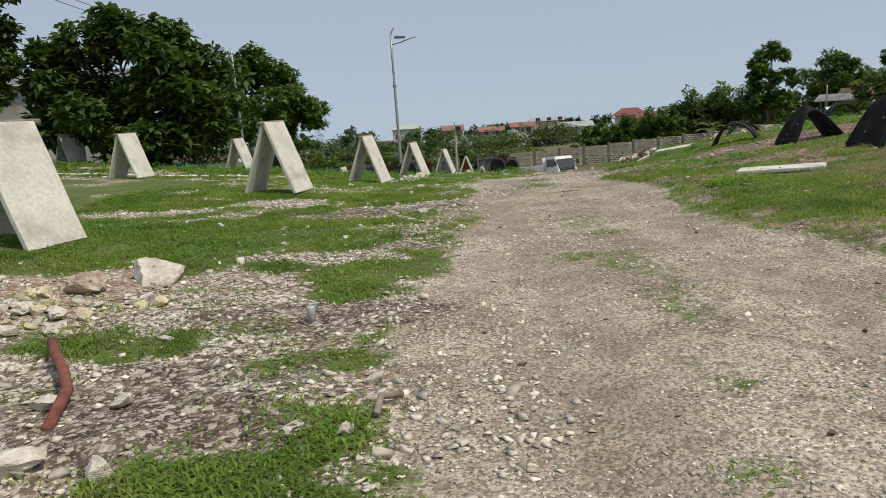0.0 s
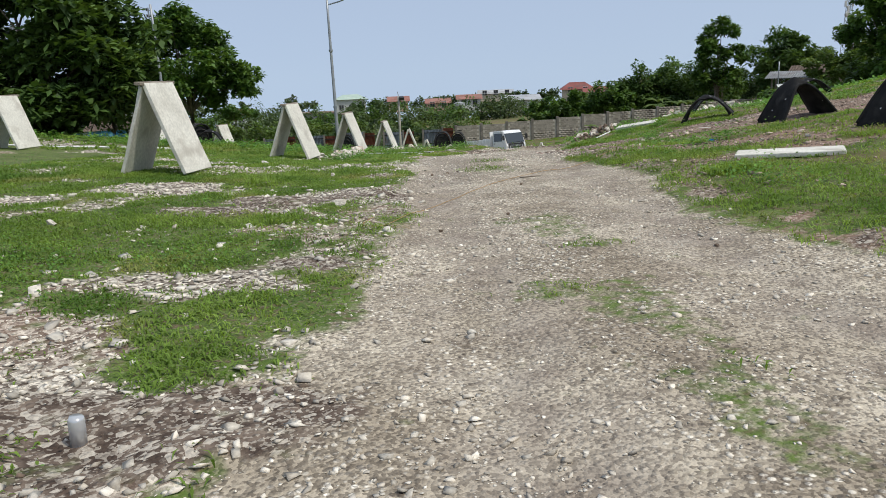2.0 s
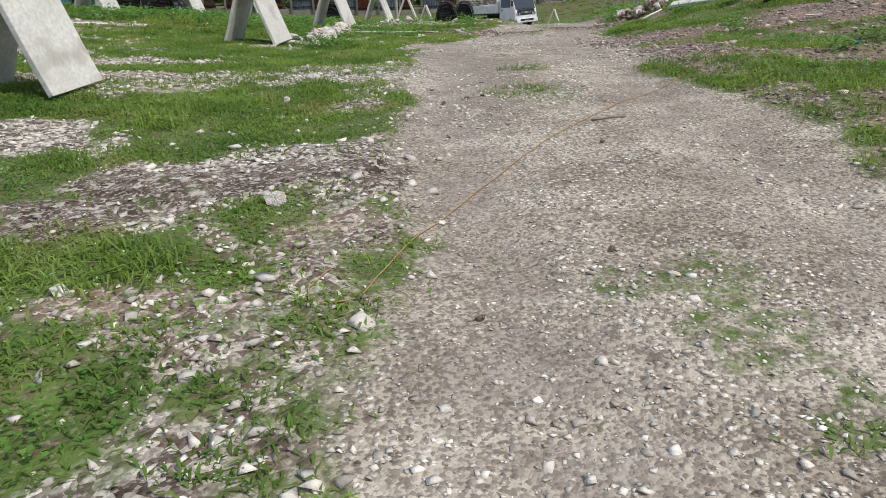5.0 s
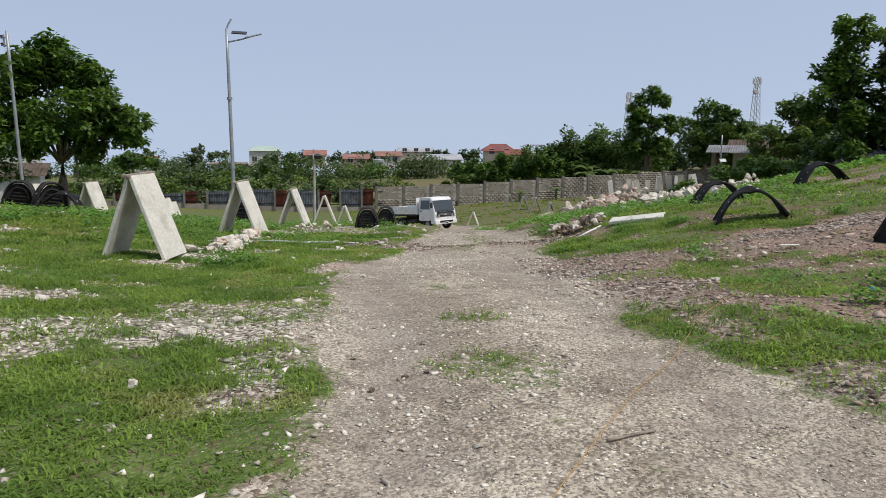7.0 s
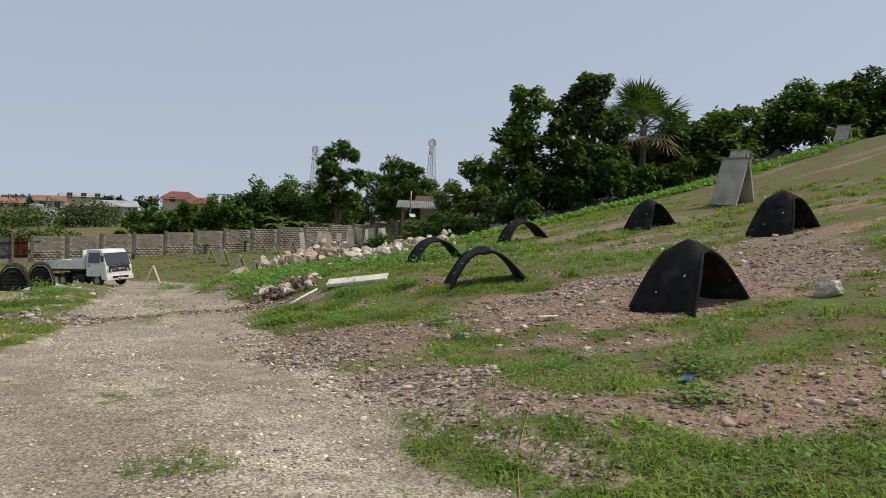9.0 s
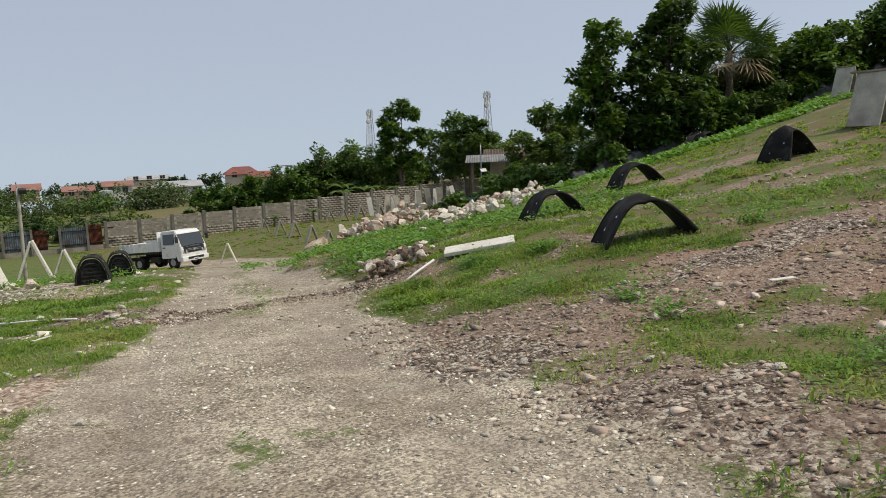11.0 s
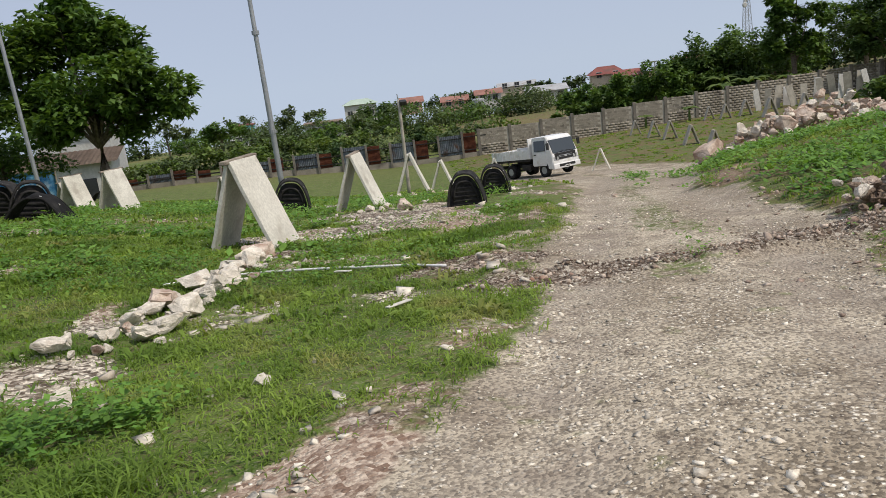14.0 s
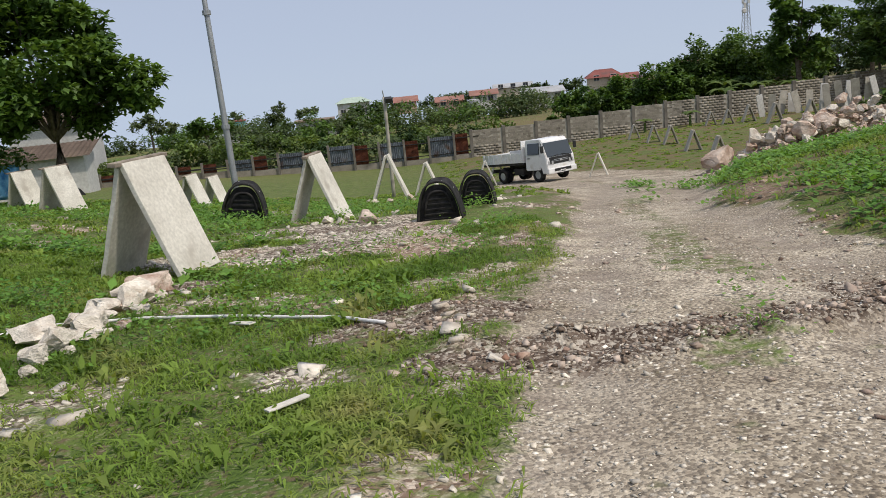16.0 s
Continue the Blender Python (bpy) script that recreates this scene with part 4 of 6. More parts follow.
for x_, y_ in ((-0.78, -0.75), (0.78, -0.75), (-0.78, -3.4), (0.78, -3.4), (-0.55, -3.4), (0.55, -3.4)):
    bm = bmesh.new()
    prof = [(0.2, -0.1), (0.33, -0.11), (0.37, -0.08), (0.38, 0.0), (0.37, 0.08), (0.33, 0.11), (0.2, 0.1)]
    rings = []
    for i in range(28):
        a = 2 * math.pi * i / 28
        rings.append([bm.verts.new((x_ + w, y_ + r * math.cos(a), 0.38 + r * math.sin(a))) for r, w in prof])
    for i in range(28):
        p, q = rings[i], rings[(i + 1) % 28]
        for j in range(len(prof)):
            bm.faces.new((p[j], q[j], q[(j + 1) % len(prof)], p[(j + 1) % len(prof)]))
    bmesh.ops.recalc_face_normals(bm, faces=bm.faces)
    tyre = part("wheel", bm, RUBBER_DUSTY, truck, "dusty black tyre", smooth=True)
    bm = bmesh.new()
    tube(bm, [(x_ - 0.085, y_, 0.38), (x_ - 0.04, y_, 0.38), (x_ + 0.04, y_, 0.38), (x_ + 0.085, y_, 0.38)], [0.2, 0.12, 0.12, 0.2], 18)
    part("rim", bm, STEEL, tyre, "grey steel rim")
for y_ in (-0.75, -3.4):
    bm = bmesh.new()
    tube(bm, [(-0.8, y_, 0.38), (0.8, y_, 0.38)], 0.06, 8)
    part("axle", bm, CHASSIS, truck)


# ---- rocks ----
def rock_bm(seed, rough=0.42, detail=2):
    r = random.Random(seed)
    bm = bmesh.new()
    bmesh.ops.create_icosphere(bm, subdivisions=detail, radius=0.5)
    off = Vector((r.uniform(0, 90), r.uniform(0, 90), r.uniform(0, 90)))
    planes = [(Vector((r.gauss(0, 1), r.gauss(0, 1), r.gauss(0, 1))).normalized(), r.uniform(0.20, 0.35)) for _ in range(12)]
    for v in bm.verts:
        d = v.co.normalized()
        k = 1 + rough * noise.noise(d * 1.6 + off) + 0.16 * noise.noise(d * 4.5 + off)
        v.co = d * 0.5 * k
        for n_, lim in planes:
            over = v.co.dot(n_) - lim
            if over > 0:
                v.co -= n_ * over * 0.97
        v.co *= 1 + 0.09 * noise.noise(d * 5 + off) + 0.09 * noise.noise(d * 11 + off)
    return bm


def shared(bm, name, mat):
    me = bpy.data.meshes.new(name)
    bm.to_mesh(me)
    bm.free()
    me.materials.append(mat)
    return me


rock_pale = [shared(rock_bm(k, 0.5, 3), "rock", ROCK) for k in range(10)]
rock_yellow = [shared(rock_bm(60 + k, 0.5, 3), "rock", ROCK_YELLOW) for k in range(4)]
rock_red = [shared(rock_bm(30 + k, 0.55, 3), "rock", ROCK_RED) for k in range(8)]
rock_soil = [shared(rock_bm(90 + k, 0.5, 2), "rock", CLOD) for k in range(4)]
rr = random.Random(11)


def lay_rock(x, y, size, meshes=rock_pale, flat=0.65, sink=0.25, label="pale angular limestone rock on the ground", group="loose rocks", parent=None, z=None):
    ob = new("rock", rr.choice(meshes))
    h = size * flat
    zz = on_ground(x, y) if z is None else z
    ob.matrix_world = pose(x, y, zz + h * (0.5 - sink), rr.uniform(-15, 15), rr.uniform(-15, 15), rr.uniform(0, 360)) @ Matrix.Diagonal((size * rr.uniform(0.85, 1.2), size * rr.uniform(0.75, 1.0), h, 1))
    if parent:
        ob.parent = parent
    else:
        tagged(ob, label, "rock", group)
    return ob


lay_rock(-2.56, 7.45, 0.66, flat=0.55, label="large pale limestone boulder lying among rubble")
lay_rock(-1.88, 3.68, 0.36, flat=0.5)
lay_rock(-2.98, 6.85, 0.42, rock_red, label="large rust-stained limestone rock among rubble")
for x, y, size in ((-2.35, 6.65, 0.26), (-1.47, 3.62, 0.20), (-0.38, 4.75, 0.15), (-0.7, 4.03, 0.13), (-0.44, 3.97, 0.11), (-1.7, 4.45, 0.18), (-2.1, 4.45, 0.2), (-1.85, 5.6, 0.14), (-3.5, 6.1, 0.3), (-3.2, 6.3, 0.27),
                   (-2.9, 6.2, 0.25), (-3.0, 5.7, 0.24), (-3.4, 5.6, 0.2), (-2.75, 5.85, 0.2), (-3.7, 6.5, 0.28), (-2.5, 7.2, 0.2), (-1.6, 8.4, 0.14), (-2.9, 10.6, 0.16), (0.26, 22.95, 0.15), (0.62, 20.95, 0.11), (1.25, 20.1, 0.12), (-0.25, 11.5, 0.16),
                   (-2.0, 17.6, 0.22), (-0.55, 14.6, 0.13), (-0.4, 15.9, 0.18), (-0.1, 16.5, 0.16), (6.1, 15.0, 0.12), (6.4, 14.2, 0.13), (5.0, 17.6, 0.1), (4.7, 18.4, 0.11), (5.6, 19.3, 0.12), (4.2, 19.2, 0.1), (9.55, 17.25, 0.45)):
    lay_rock(x, y, size)
for k in range(34):
    lay_rock(-3.35 + rr.gauss(0, 0.42), 6.15 + rr.gauss(0, 0.38), rr.uniform(0.09, 0.26), rock_yellow if k % 4 else rock_pale, label="yellowish limestone rock in a rough pile", group="pile of yellowish rocks")
# a line of rocks beside the coop
for k in range(64):
    t = k / 63
    x, y = -0.70 - 0.55 * t + rr.gauss(0, 0.11 + 0.09 * t), 28.3 - 4.2 * t + rr.uniform(-0.15, 0.15)
    lay_rock(x, y, rr.uniform(0.14, 0.32) * (1 - 0.3 * t) if k % 4 else rr.uniform(0.4, 0.6) * (1 - 0.4 * t), rock_pale if k % 9 else rock_red, 0.58, 0.06, label="pale limestone rock in a rough line across grass", group="line of rocks")
for x, y, size in ((0.6, 33.7, 0.22), (1.06, 33.5, 0.5), (1.5, 34.6, 0.25), (0.35, 34.0, 0.28), (0.2, 33.6, 0.16), (0.75, 34.1, 0.3), (1.2, 42.3, 0.4), (1.8, 42.8, 0.45), (0.7, 42.9, 0.35), (2.2, 43.5, 0.4), (-1.6, 29.9, 0.3), (-1.0, 23.0, 0.25), (-0.6, 29.7, 0.25)):
    lay_rock(x, y, size, rock_red if size > 0.38 else rock_pale)


def heap(x, y, label, spots):
    ob = thing("rock_heap", pose(x, y, on_ground(x, y)), label, "rock heap")
    for sx, sy, size, lift, meshes in spots:
        r = lay_rock(sx, sy, size, meshes, 0.8, 0.2, parent=ob, z=on_ground(sx, sy) + lift)
        r.matrix_parent_inverse = ob.matrix_world.inverted()
    return ob


def ridge_spots(n, xs, ys, tops, size, red):
    """Rocks piled along a line, highest where tops says."""
    out = []
    for _ in range(n):
        t = rr.random()
        k = (0, 0.33, 0.66, 1.0)
        h = float(np.interp(t, k, tops))
        d, e = rr.gauss(0, 0.30 + 0.25 * h), rr.gauss(0, 0.30 + 0.25 * h)
        lift = h * math.exp(-(d * d + e * e) / (0.15 + 0.5 * h * h)) * rr.uniform(0.35, 0.95)
        out.append((float(np.interp(t, k, xs)) + d, float(np.interp(t, k, ys)) + e, rr.uniform(*size) * (1.6 if rr.random() < 0.1 else 1), lift, rock_red if rr.random() < red else rock_pale))
    return out


heap(14.0, 44.8, "long heap of pinkish broken limestone rocks", ridge_spots(300, (12.6, 13.8, 15.6, 18.0), (45.0, 44.6, 44.6, 45.2), (0.4, 1.15, 1.25, 0.5), (0.16, 0.5), 0.6) + [(11.65, 45.2, 1.55, 0.0, rock_red), (12.6, 44.9, 0.8, 0.0, rock_red), (13.9, 44.0, 1.0, 0.3, rock_red), (14.6, 44.1, 0.9, 0.5, rock_red)])
heap(17.0, 39.5, "second heap of pale broken limestone on the slope", ridge_spots(230, (13.6, 15.8, 18.2, 20.8), (37.6, 38.6, 40.0, 41.4), (0.35, 0.55, 0.7, 0.35), (0.14, 0.42), 0.25))
spots = [(6.3 + rr.gauss(0, 0.30), 26.1 + rr.gauss(0, 0.28), rr.uniform(0.06, 0.22), rr.uniform(0, 0.2), (rock_soil, rock_red, rock_soil, rock_pale)[k % 4]) for k in range(130)]
heap(6.3, 26.1, "small heap of dark broken rocks beside the track", spots)
spots = [(12.3 + rr.gauss(0, 0.9), 33.0 + rr.gauss(0, 0.5), rr.uniform(0.2, 0.5), rr.uniform(0, 0.2), rock_pale) for k in range(26)]
heap(12.3, 33.0, "scattered heap of pale rocks on grass", spots)

# small stones, gravel chips and clods, too many to count
octa_v = np.array([(1, 0, 0), (-1, 0, 0), (0, 1, 0), (0, -1, 0), (0, 0, 1), (0, 0, -1)], float)
octa_f = np.array([(0, 2, 4), (2, 1, 4), (1, 3, 4), (3, 0, 4), (2, 0, 5), (1, 2, 5), (3, 1, 5), (0, 3, 5)])


cube8_v = np.array([(a, b, c) for a in (-0.8, 0.8) for b in (-0.8, 0.8) for c in (-0.8, 0.8)], float)
cube8_f = np.array([t for a, b, c, d in ((0, 1, 3, 2), (4, 6, 7, 5), (0, 4, 5, 1), (2, 3, 7, 6), (0, 2, 6, 4), (1, 5, 7, 3)) for t in ((a, b, c), (a, c, d))])


def scatter(name, mat, n, region, size, weight, seed, flat=0.42, label="", category="", blocky=False):
    """Joined small stones over a region (x0, x1, y0, y1); weight(x, y) thins them out."""
    rs = np.random.RandomState(seed)
    x, y = rs.uniform(region[0], region[1], n), region[2] + (region[3] - region[2]) * rs.rand(n) ** 1.35
    keep = rs.rand(n) < weight(x, y)
    x, y = x[keep], y[keep]
    m = len(x)
    s = size[0] * (size[1] / size[0]) ** (rs.rand(m) ** 2.2)
    z = ground_z(x, y) + s * 0.07
    a = rs.uniform(0, 2 * math.pi, m)
    unit, tris = (cube8_v, cube8_f) if blocky else (octa_v, octa_f)
    k = len(unit)
    jit = unit[None] * rs.uniform(0.5, 1.2, (m, k, 1)) + rs.uniform(-0.3, 0.3, (m, k, 3))
    tilt = rs.normal(0, 0.3, (m, 1))
    jit = jit * np.stack([s, s * rs.uniform(0.6, 1, m), s * flat * rs.uniform(0.6, 1.1, m)], -1)[:, None] * 0.5
    jit = np.stack([jit[..., 0] * np.cos(tilt) - jit[..., 2] * np.sin(tilt), jit[..., 1], jit[..., 0] * np.sin(tilt) + jit[..., 2] * np.cos(tilt)], -1)
    c, d = np.cos(a)[:, None], np.sin(a)[:, None]
    v = np.stack([jit[..., 0] * c - jit[..., 1] * d, jit[..., 0] * d + jit[..., 1] * c, jit[..., 2]], -1) + np.stack([x, y, z], -1)[:, None]
    f = tris[None] + k * np.arange(m)[:, None, None]
    ob = raw_mesh(name, v.reshape(-1, 3), f.reshape(-1, 3), mat)
    return tagged(ob, label, category, kind="stuff")


scatter("gravel", CHIPS, 86000, (-0.6, 6.5, 2.0, 34), (0.012, 0.044), lambda x, y: cover(x, y)[0] * (0.2 + 0.8 * ramp(fbm(x, y, 0.8, 3), 0.4, 0.6)), 1, label="loose pale gravel chips on the track", category="gravel")
scatter("gravel", CHIPS, 64000, (-6, 0.8, 2.0, 22), (0.015, 0.10), lambda x, y: np.clip(cover(x, y)[2] * 0.75 * (1 - 0.85 * cover(x, y)[3]) + cover(x, y)[3] * 0.12 + 0.04, 0, 1), 2, label="loose pale rubble chips on rough ground", category="gravel")
scatter("gravel", CHIPS_RED, 60000, (3.6, 13, 10, 29), (0.018, 0.10), lambda x, y: np.clip(cover(x, y)[2] * 0.9 + 0.05, 0, 1), 3, label="loose reddish gravel chips on the slope", category="gravel")
scatter("gravel", CHIPS, 20000, (-0.4, 6.2, 2.0, 34), (0.022, 0.062), lambda x, y: cover(x, y)[0] * ramp(fbm(x + 4, y * 0.6, 0.9, 4), 0.46, 0.6), 14, label="coarser pale stones in drifts along the track", category="gravel", blocky=True)
scatter("small_stones", ROCK, 13000, (-6, 0.9, 2.2, 32), (0.03, 0.12), lambda x, y: np.clip(cover(x, y)[2] * 0.6 * (1 - 0.8 * cover(x, y)[3]) + 0.015, 0, 1), 4, 0.45, "small pale stones strewn over rough ground", "stones", blocky=True)
scatter("small_stones", ROCK_RED, 4200, (3.4, 16, 11, 34), (0.035, 0.16), lambda x, y: np.clip(cover(x, y)[2] * 0.6 + 0.05, 0, 1), 5, 0.45, "small reddish stones strewn over the slope", "stones", blocky=True)
scatter("small_stones", ROCK, 3500, (-14, 4, 22, 48), (0.06, 0.22), lambda x, y: np.clip(cover(x, y)[2] * 0.6 + 0.02, 0, 1) * (1 - cover(x, y)[0]), 6, 0.45, "small pale stones strewn over the field", "stones", blocky=True)
scatter("small_stones", ROCK_RED, 1800, (1.6, 6.2, 24.4, 26.8), (0.02, 0.085), lambda x, y: np.clip(cover(x, y)[3], 0, 1) * 0.5, 8, 0.75, "dug stones along the soil ridge", "stones", blocky=True)
scatter("soil_clods", CLOD, 6500, (1.2, 6.5, 24.3, 27.2), (0.015, 0.07), lambda x, y: np.clip(cover(x, y)[3], 0, 1), 9, 0.8, "dark clods of dug soil across the track", "soil")
scatter("soil_clods", CLOD, 5200, (-2.8, 7.0, 3, 28), (0.012, 0.06), lambda x, y: np.clip(cover(x, y)[3], 0, 1), 7, 0.7, "dark clods of dug soil", "soil")
scatter("small_stones", ROCK_RED, 3400, (11.0, 19.0, 42.6, 46.6), (0.06, 0.32), lambda x, y: np.exp(-((y - 44.6) / 1.1) ** 2) * 0.8, 12, 0.8, "broken stone fragments round the heap", "stones", blocky=True)
scatter("small_stones", ROCK, 1800, (12.8, 21.5, 36.4, 42.6), (0.06, 0.24), lambda x, y: np.exp(-((y - 37.4 - 0.53 * (x - 13.5)) / 0.9) ** 2) * 0.8, 13, 0.8, "pale stone fragments round the second heap", "stones", blocky=True)


# ---- grass and weeds ----
def blades(name, n, region, weight, height, seed, mat=GRASS, power=1.3, label="", category="grass", width=0.0044):
    """Bent blades growing in splayed tufts."""
    rs = np.random.RandomState(seed)
    tx, ty = rs.uniform(region[0], region[1], n), region[2] + (region[3] - region[2]) * rs.rand(n) ** power
    keep = rs.rand(n) < weight(tx, ty)
    tx, ty = tx[keep], ty[keep]
    k = 11
    x = np.repeat(tx, k) + rs.normal(0, 0.065, len(tx) * k)
    y = np.repeat(ty, k) + rs.normal(0, 0.065, len(tx) * k)
    tall = np.repeat(0.6 + 0.9 * fbm(tx, ty + 33, 0.8, 3) + 0.5 * (rs.rand(len(tx)) ** 6), k)
    m = len(x)
    h = height * tall * rs.uniform(0.5, 1.3, m)
    z = ground_z(x, y) - 0.01
    a, lean = rs.uniform(0, 2 * math.pi, m), rs.uniform(0.35, 1.7, m)
    dist = np.hypot(x - 1, np.maximum(0, y - 20) * 0.3)
    w = width * rs.uniform(0.7, 1.6, m) * (1 + 0.05 * dist)
    cx, cy, sx, sy = np.cos(a), np.sin(a), -np.sin(a), np.cos(a)
    p = np.stack([x, y, z], -1)
    mid = p + np.stack([cx * h * lean * 0.4, cy * h * lean * 0.4, h * 0.6], -1)
    tip = p + np.stack([cx * h * lean, cy * h * lean, h * (1.0 - 0.42 * lean)], -1)
    s = np.stack([sx * w, sy * w, 0 * w], -1)
    v = np.stack([p, mid + s, tip, mid - s], 1).reshape(-1, 3)
    f = 4 * np.arange(m)[:, None] + np.array([0, 1, 2, 3])
    return tagged(raw_mesh(name, v, f, mat), label, category, kind="stuff")


def leafy(name, n, region, weight, size, seed, mat=WEED, label="", per=9, power=1.2, spread=0.09):
    """Low broad-leaved weeds: rosettes of tilted leaves."""
    rs = np.random.RandomState(seed)
    tx, ty = rs.uniform(region[0], region[1], n), region[2] + (region[3] - region[2]) * rs.rand(n) ** power
    keep = rs.rand(n) < weight(tx, ty)
    tx, ty = tx[keep], ty[keep]
    big = np.repeat(0.6 + rs.rand(len(tx)) ** 2 * 1.2, per)
    x = np.repeat(tx, per) + rs.normal(0, spread, len(tx) * per) * big
    y = np.repeat(ty, per) + rs.normal(0, spread, len(tx) * per) * big
    m = len(x)
    z = ground_z(x, y) + rs.uniform(0.01, 0.16, m) * big
    a, tilt = rs.uniform(0, 2 * math.pi, m), rs.uniform(-0.3, 0.7, m)
    l, w = size * rs.uniform(0.6, 1.3, m), size * rs.uniform(0.25, 0.45, m)
    d = np.stack([np.cos(a) * np.cos(tilt), np.sin(a) * np.cos(tilt), np.sin(tilt)], -1)
    s = np.stack([-np.sin(a), np.cos(a), rs.uniform(-0.3, 0.3, m)], -1)
    p = np.stack([x, y, z], -1)
    v = np.stack([p, p + d * (l * 0.5)[:, None] + s * w[:, None], p + d * l[:, None], p + d * (l * 0.5)[:, None] - s * w[:, None]], 1).reshape(-1, 3)
    f = 4 * np.arange(m)[:, None] + np.array([0, 1, 2, 3])
    return tagged(raw_mesh(name, v, f, mat), label, "weeds", kind="stuff")


def near_grass(x, y):
    t, g, s, d = cover(x, y)
    return g * (0.22 + 0.78 * ramp(fbm(x + 3, y + 60, 0.45, 4), 0.36, 0.54)) * (1 - 0.97 * t * (patches(x, y, GREEN) < 0.5)) * (1 - 0.8 * t) * (1 - 0.85 * ramp(x, 4.0, 6.5) * ramp(fbm(x + 13, y + 7, 1.0, 4), 0.42, 0.54))


def weedy(x, y, lo=0.5):
    return cover(x, y)[1] * ramp(fbm(x + 50, y + 11, 1.4, 3), lo, lo + 0.12)


blades("grass", 40000, (-6.0, 2.6, 2.2, 15), near_grass, 0.045, 21, label="short green grass in patches beside the track")
blades("grass", 44000, (-6, 3.6, 14, 32), near_grass, 0.06, 22, label="green grass growing beside the track", power=1.0)
blades("grass", 19000, (3.3, 9, 7.5, 26), near_grass, 0.065, 23, label="green grass along the bank", power=1.0)
blades("grass", 10000, (8, 26, 12, 44), near_grass, 0.09, 24, label="thin green grass on the slope", power=1.0, width=0.010)
blades("grass", 12000, (-24, 2, 24, 62), near_grass, 0.11, 25, label="green grass over the field", power=1.0, width=0.013)
blades("grass", 7500, (6, 16, 26, 44), near_grass, 0.10, 27, label="rank green grass on the bank below the rocks", power=1.0, width=0.008)
leafy("weeds", 5000, (6, 16, 27, 44), lambda x, y: weedy(x, y, 0.42), 0.10, 36, label="leafy weeds on the bank below the rocks", power=1.0)
blades("grass", 8000, (4, 40, 36, 82), near_grass, 0.085, 26, label="green grass below the wall", power=1.0, width=0.02)
for k, (x, y, n) in enumerate(((-0.8, 10.65, 26), (-1.4, 13.7, 30), (0.25, 20.7, 40), (-0.2, 21.6, 40), (4.3, 12.1, 90), (5.2, 23.0, 120), (5.6, 24.0, 120))):
    blades("tall_grass_tuft", n, (x - 0.25, x + 0.25, y - 0.2, y + 0.2), lambda a, b: np.ones(len(a)), 0.13, 40 + k, label="taller tuft of green grass", power=1.0)


leafy("weeds", 5500, (-6, 0.2, 2.5, 14), lambda x, y: weedy(x, y, 0.58), 0.028, 31, label="low broad-leaved weeds among grass")
leafy("weeds", 4500, (-6, 2.6, 13, 24), lambda x, y: weedy(x, y, 0.57), 0.034, 37, label="broad-leaved weeds in the grass by the track", power=1.0)
leafy("weeds", 11000, (-9, 3.2, 23, 40), lambda x, y: weedy(x, y, 0.45) * ramp(y, 25.5, 28), 0.055, 32, label="low broad-leaved weeds round the coops", power=1.0)
leafy("weeds", 8500, (3.8, 14, 10, 30), lambda x, y: weedy(x, y, 0.53), 0.042, 33, label="low broad-leaved weeds on the bank", power=1.0)
leafy("weeds", 4500, (-24, 0, 28, 60), lambda x, y: weedy(x, y, 0.45), 0.13, 34, label="low weeds over the field", power=1.0)
leafy("weeds", 4000, (19, 44, 36, 47), lambda x, y: np.clip(weedy(x, y, 0.35) + 0.5 * (np.abs(y - 36 - 0.3 * (x - 19)) < 3.5), 0, 1), 0.22, 35, label="tall green weeds on the crest of the slope", power=1.0, spread=0.35)
for k, (x, y) in enumerate(((6.1, 20.1), (5.79, 19.35), (5.36, 15.65), (6.1, 16.3), (9.3, 21.4), (7.4, 23.3), (6.6, 23.9), (-0.83, 22.3), (-0.42, 22.4), (-0.95, 22.5), (-0.5, 22.65), (-3.2, 27.6))):
    leafy("leafy_plant", 9, (x - 0.16, x + 0.16, y - 0.16, y + 0.16), lambda a, b: np.ones(len(a)), 0.055, 60 + k, label="knee-high green leafy weed", per=26, power=1.0, spread=0.12)


# ---- trees ----
def leaf_cloud(clumps, n, size, seed, droop=0.25, spread=0.42):
    """Leaves as folded quads gathered about clump centres (x, y, z, r)."""
    rs = np.random.RandomState(seed)
    c = np.asarray(clumps, float)
    pick = rs.choice(len(c), n, p=c[:, 3] ** 2 / (c[:, 3] ** 2).sum())
    off = rs.normal(0, 1, (n, 3))
    off /= np.linalg.norm(off, axis=1)[:, None]
    p = c[pick, :3] + off * (c[pick, 3] * rs.uniform(0.35, 1.05, n) ** spread)[:, None] * (1, 1, 0.8)
    a, tilt = rs.uniform(0, 2 * math.pi, n), rs.normal(-droop, 0.5, n)
    d = np.stack([np.cos(a) * np.cos(tilt), np.sin(a) * np.cos(tilt), np.sin(tilt)], -1)
    s = np.stack([-np.sin(a), np.cos(a), rs.uniform(-0.5, 0.5, n)], -1)
    l, w = size * rs.uniform(0.6, 1.35, n), size * rs.uniform(0.22, 0.42, n)
    fold = np.stack([0 * l, 0 * l, w * 0.25], -1)
    v = np.stack([p, p + d * (l * 0.45)[:, None] + s * w[:, None] + fold, p + d * l[:, None], p + d * (l * 0.45)[:, None] - s * w[:, None] + fold], 1).reshape(-1, 3)
    return v, 4 * np.arange(n)[:, None] + np.array([0, 1, 2, 3])


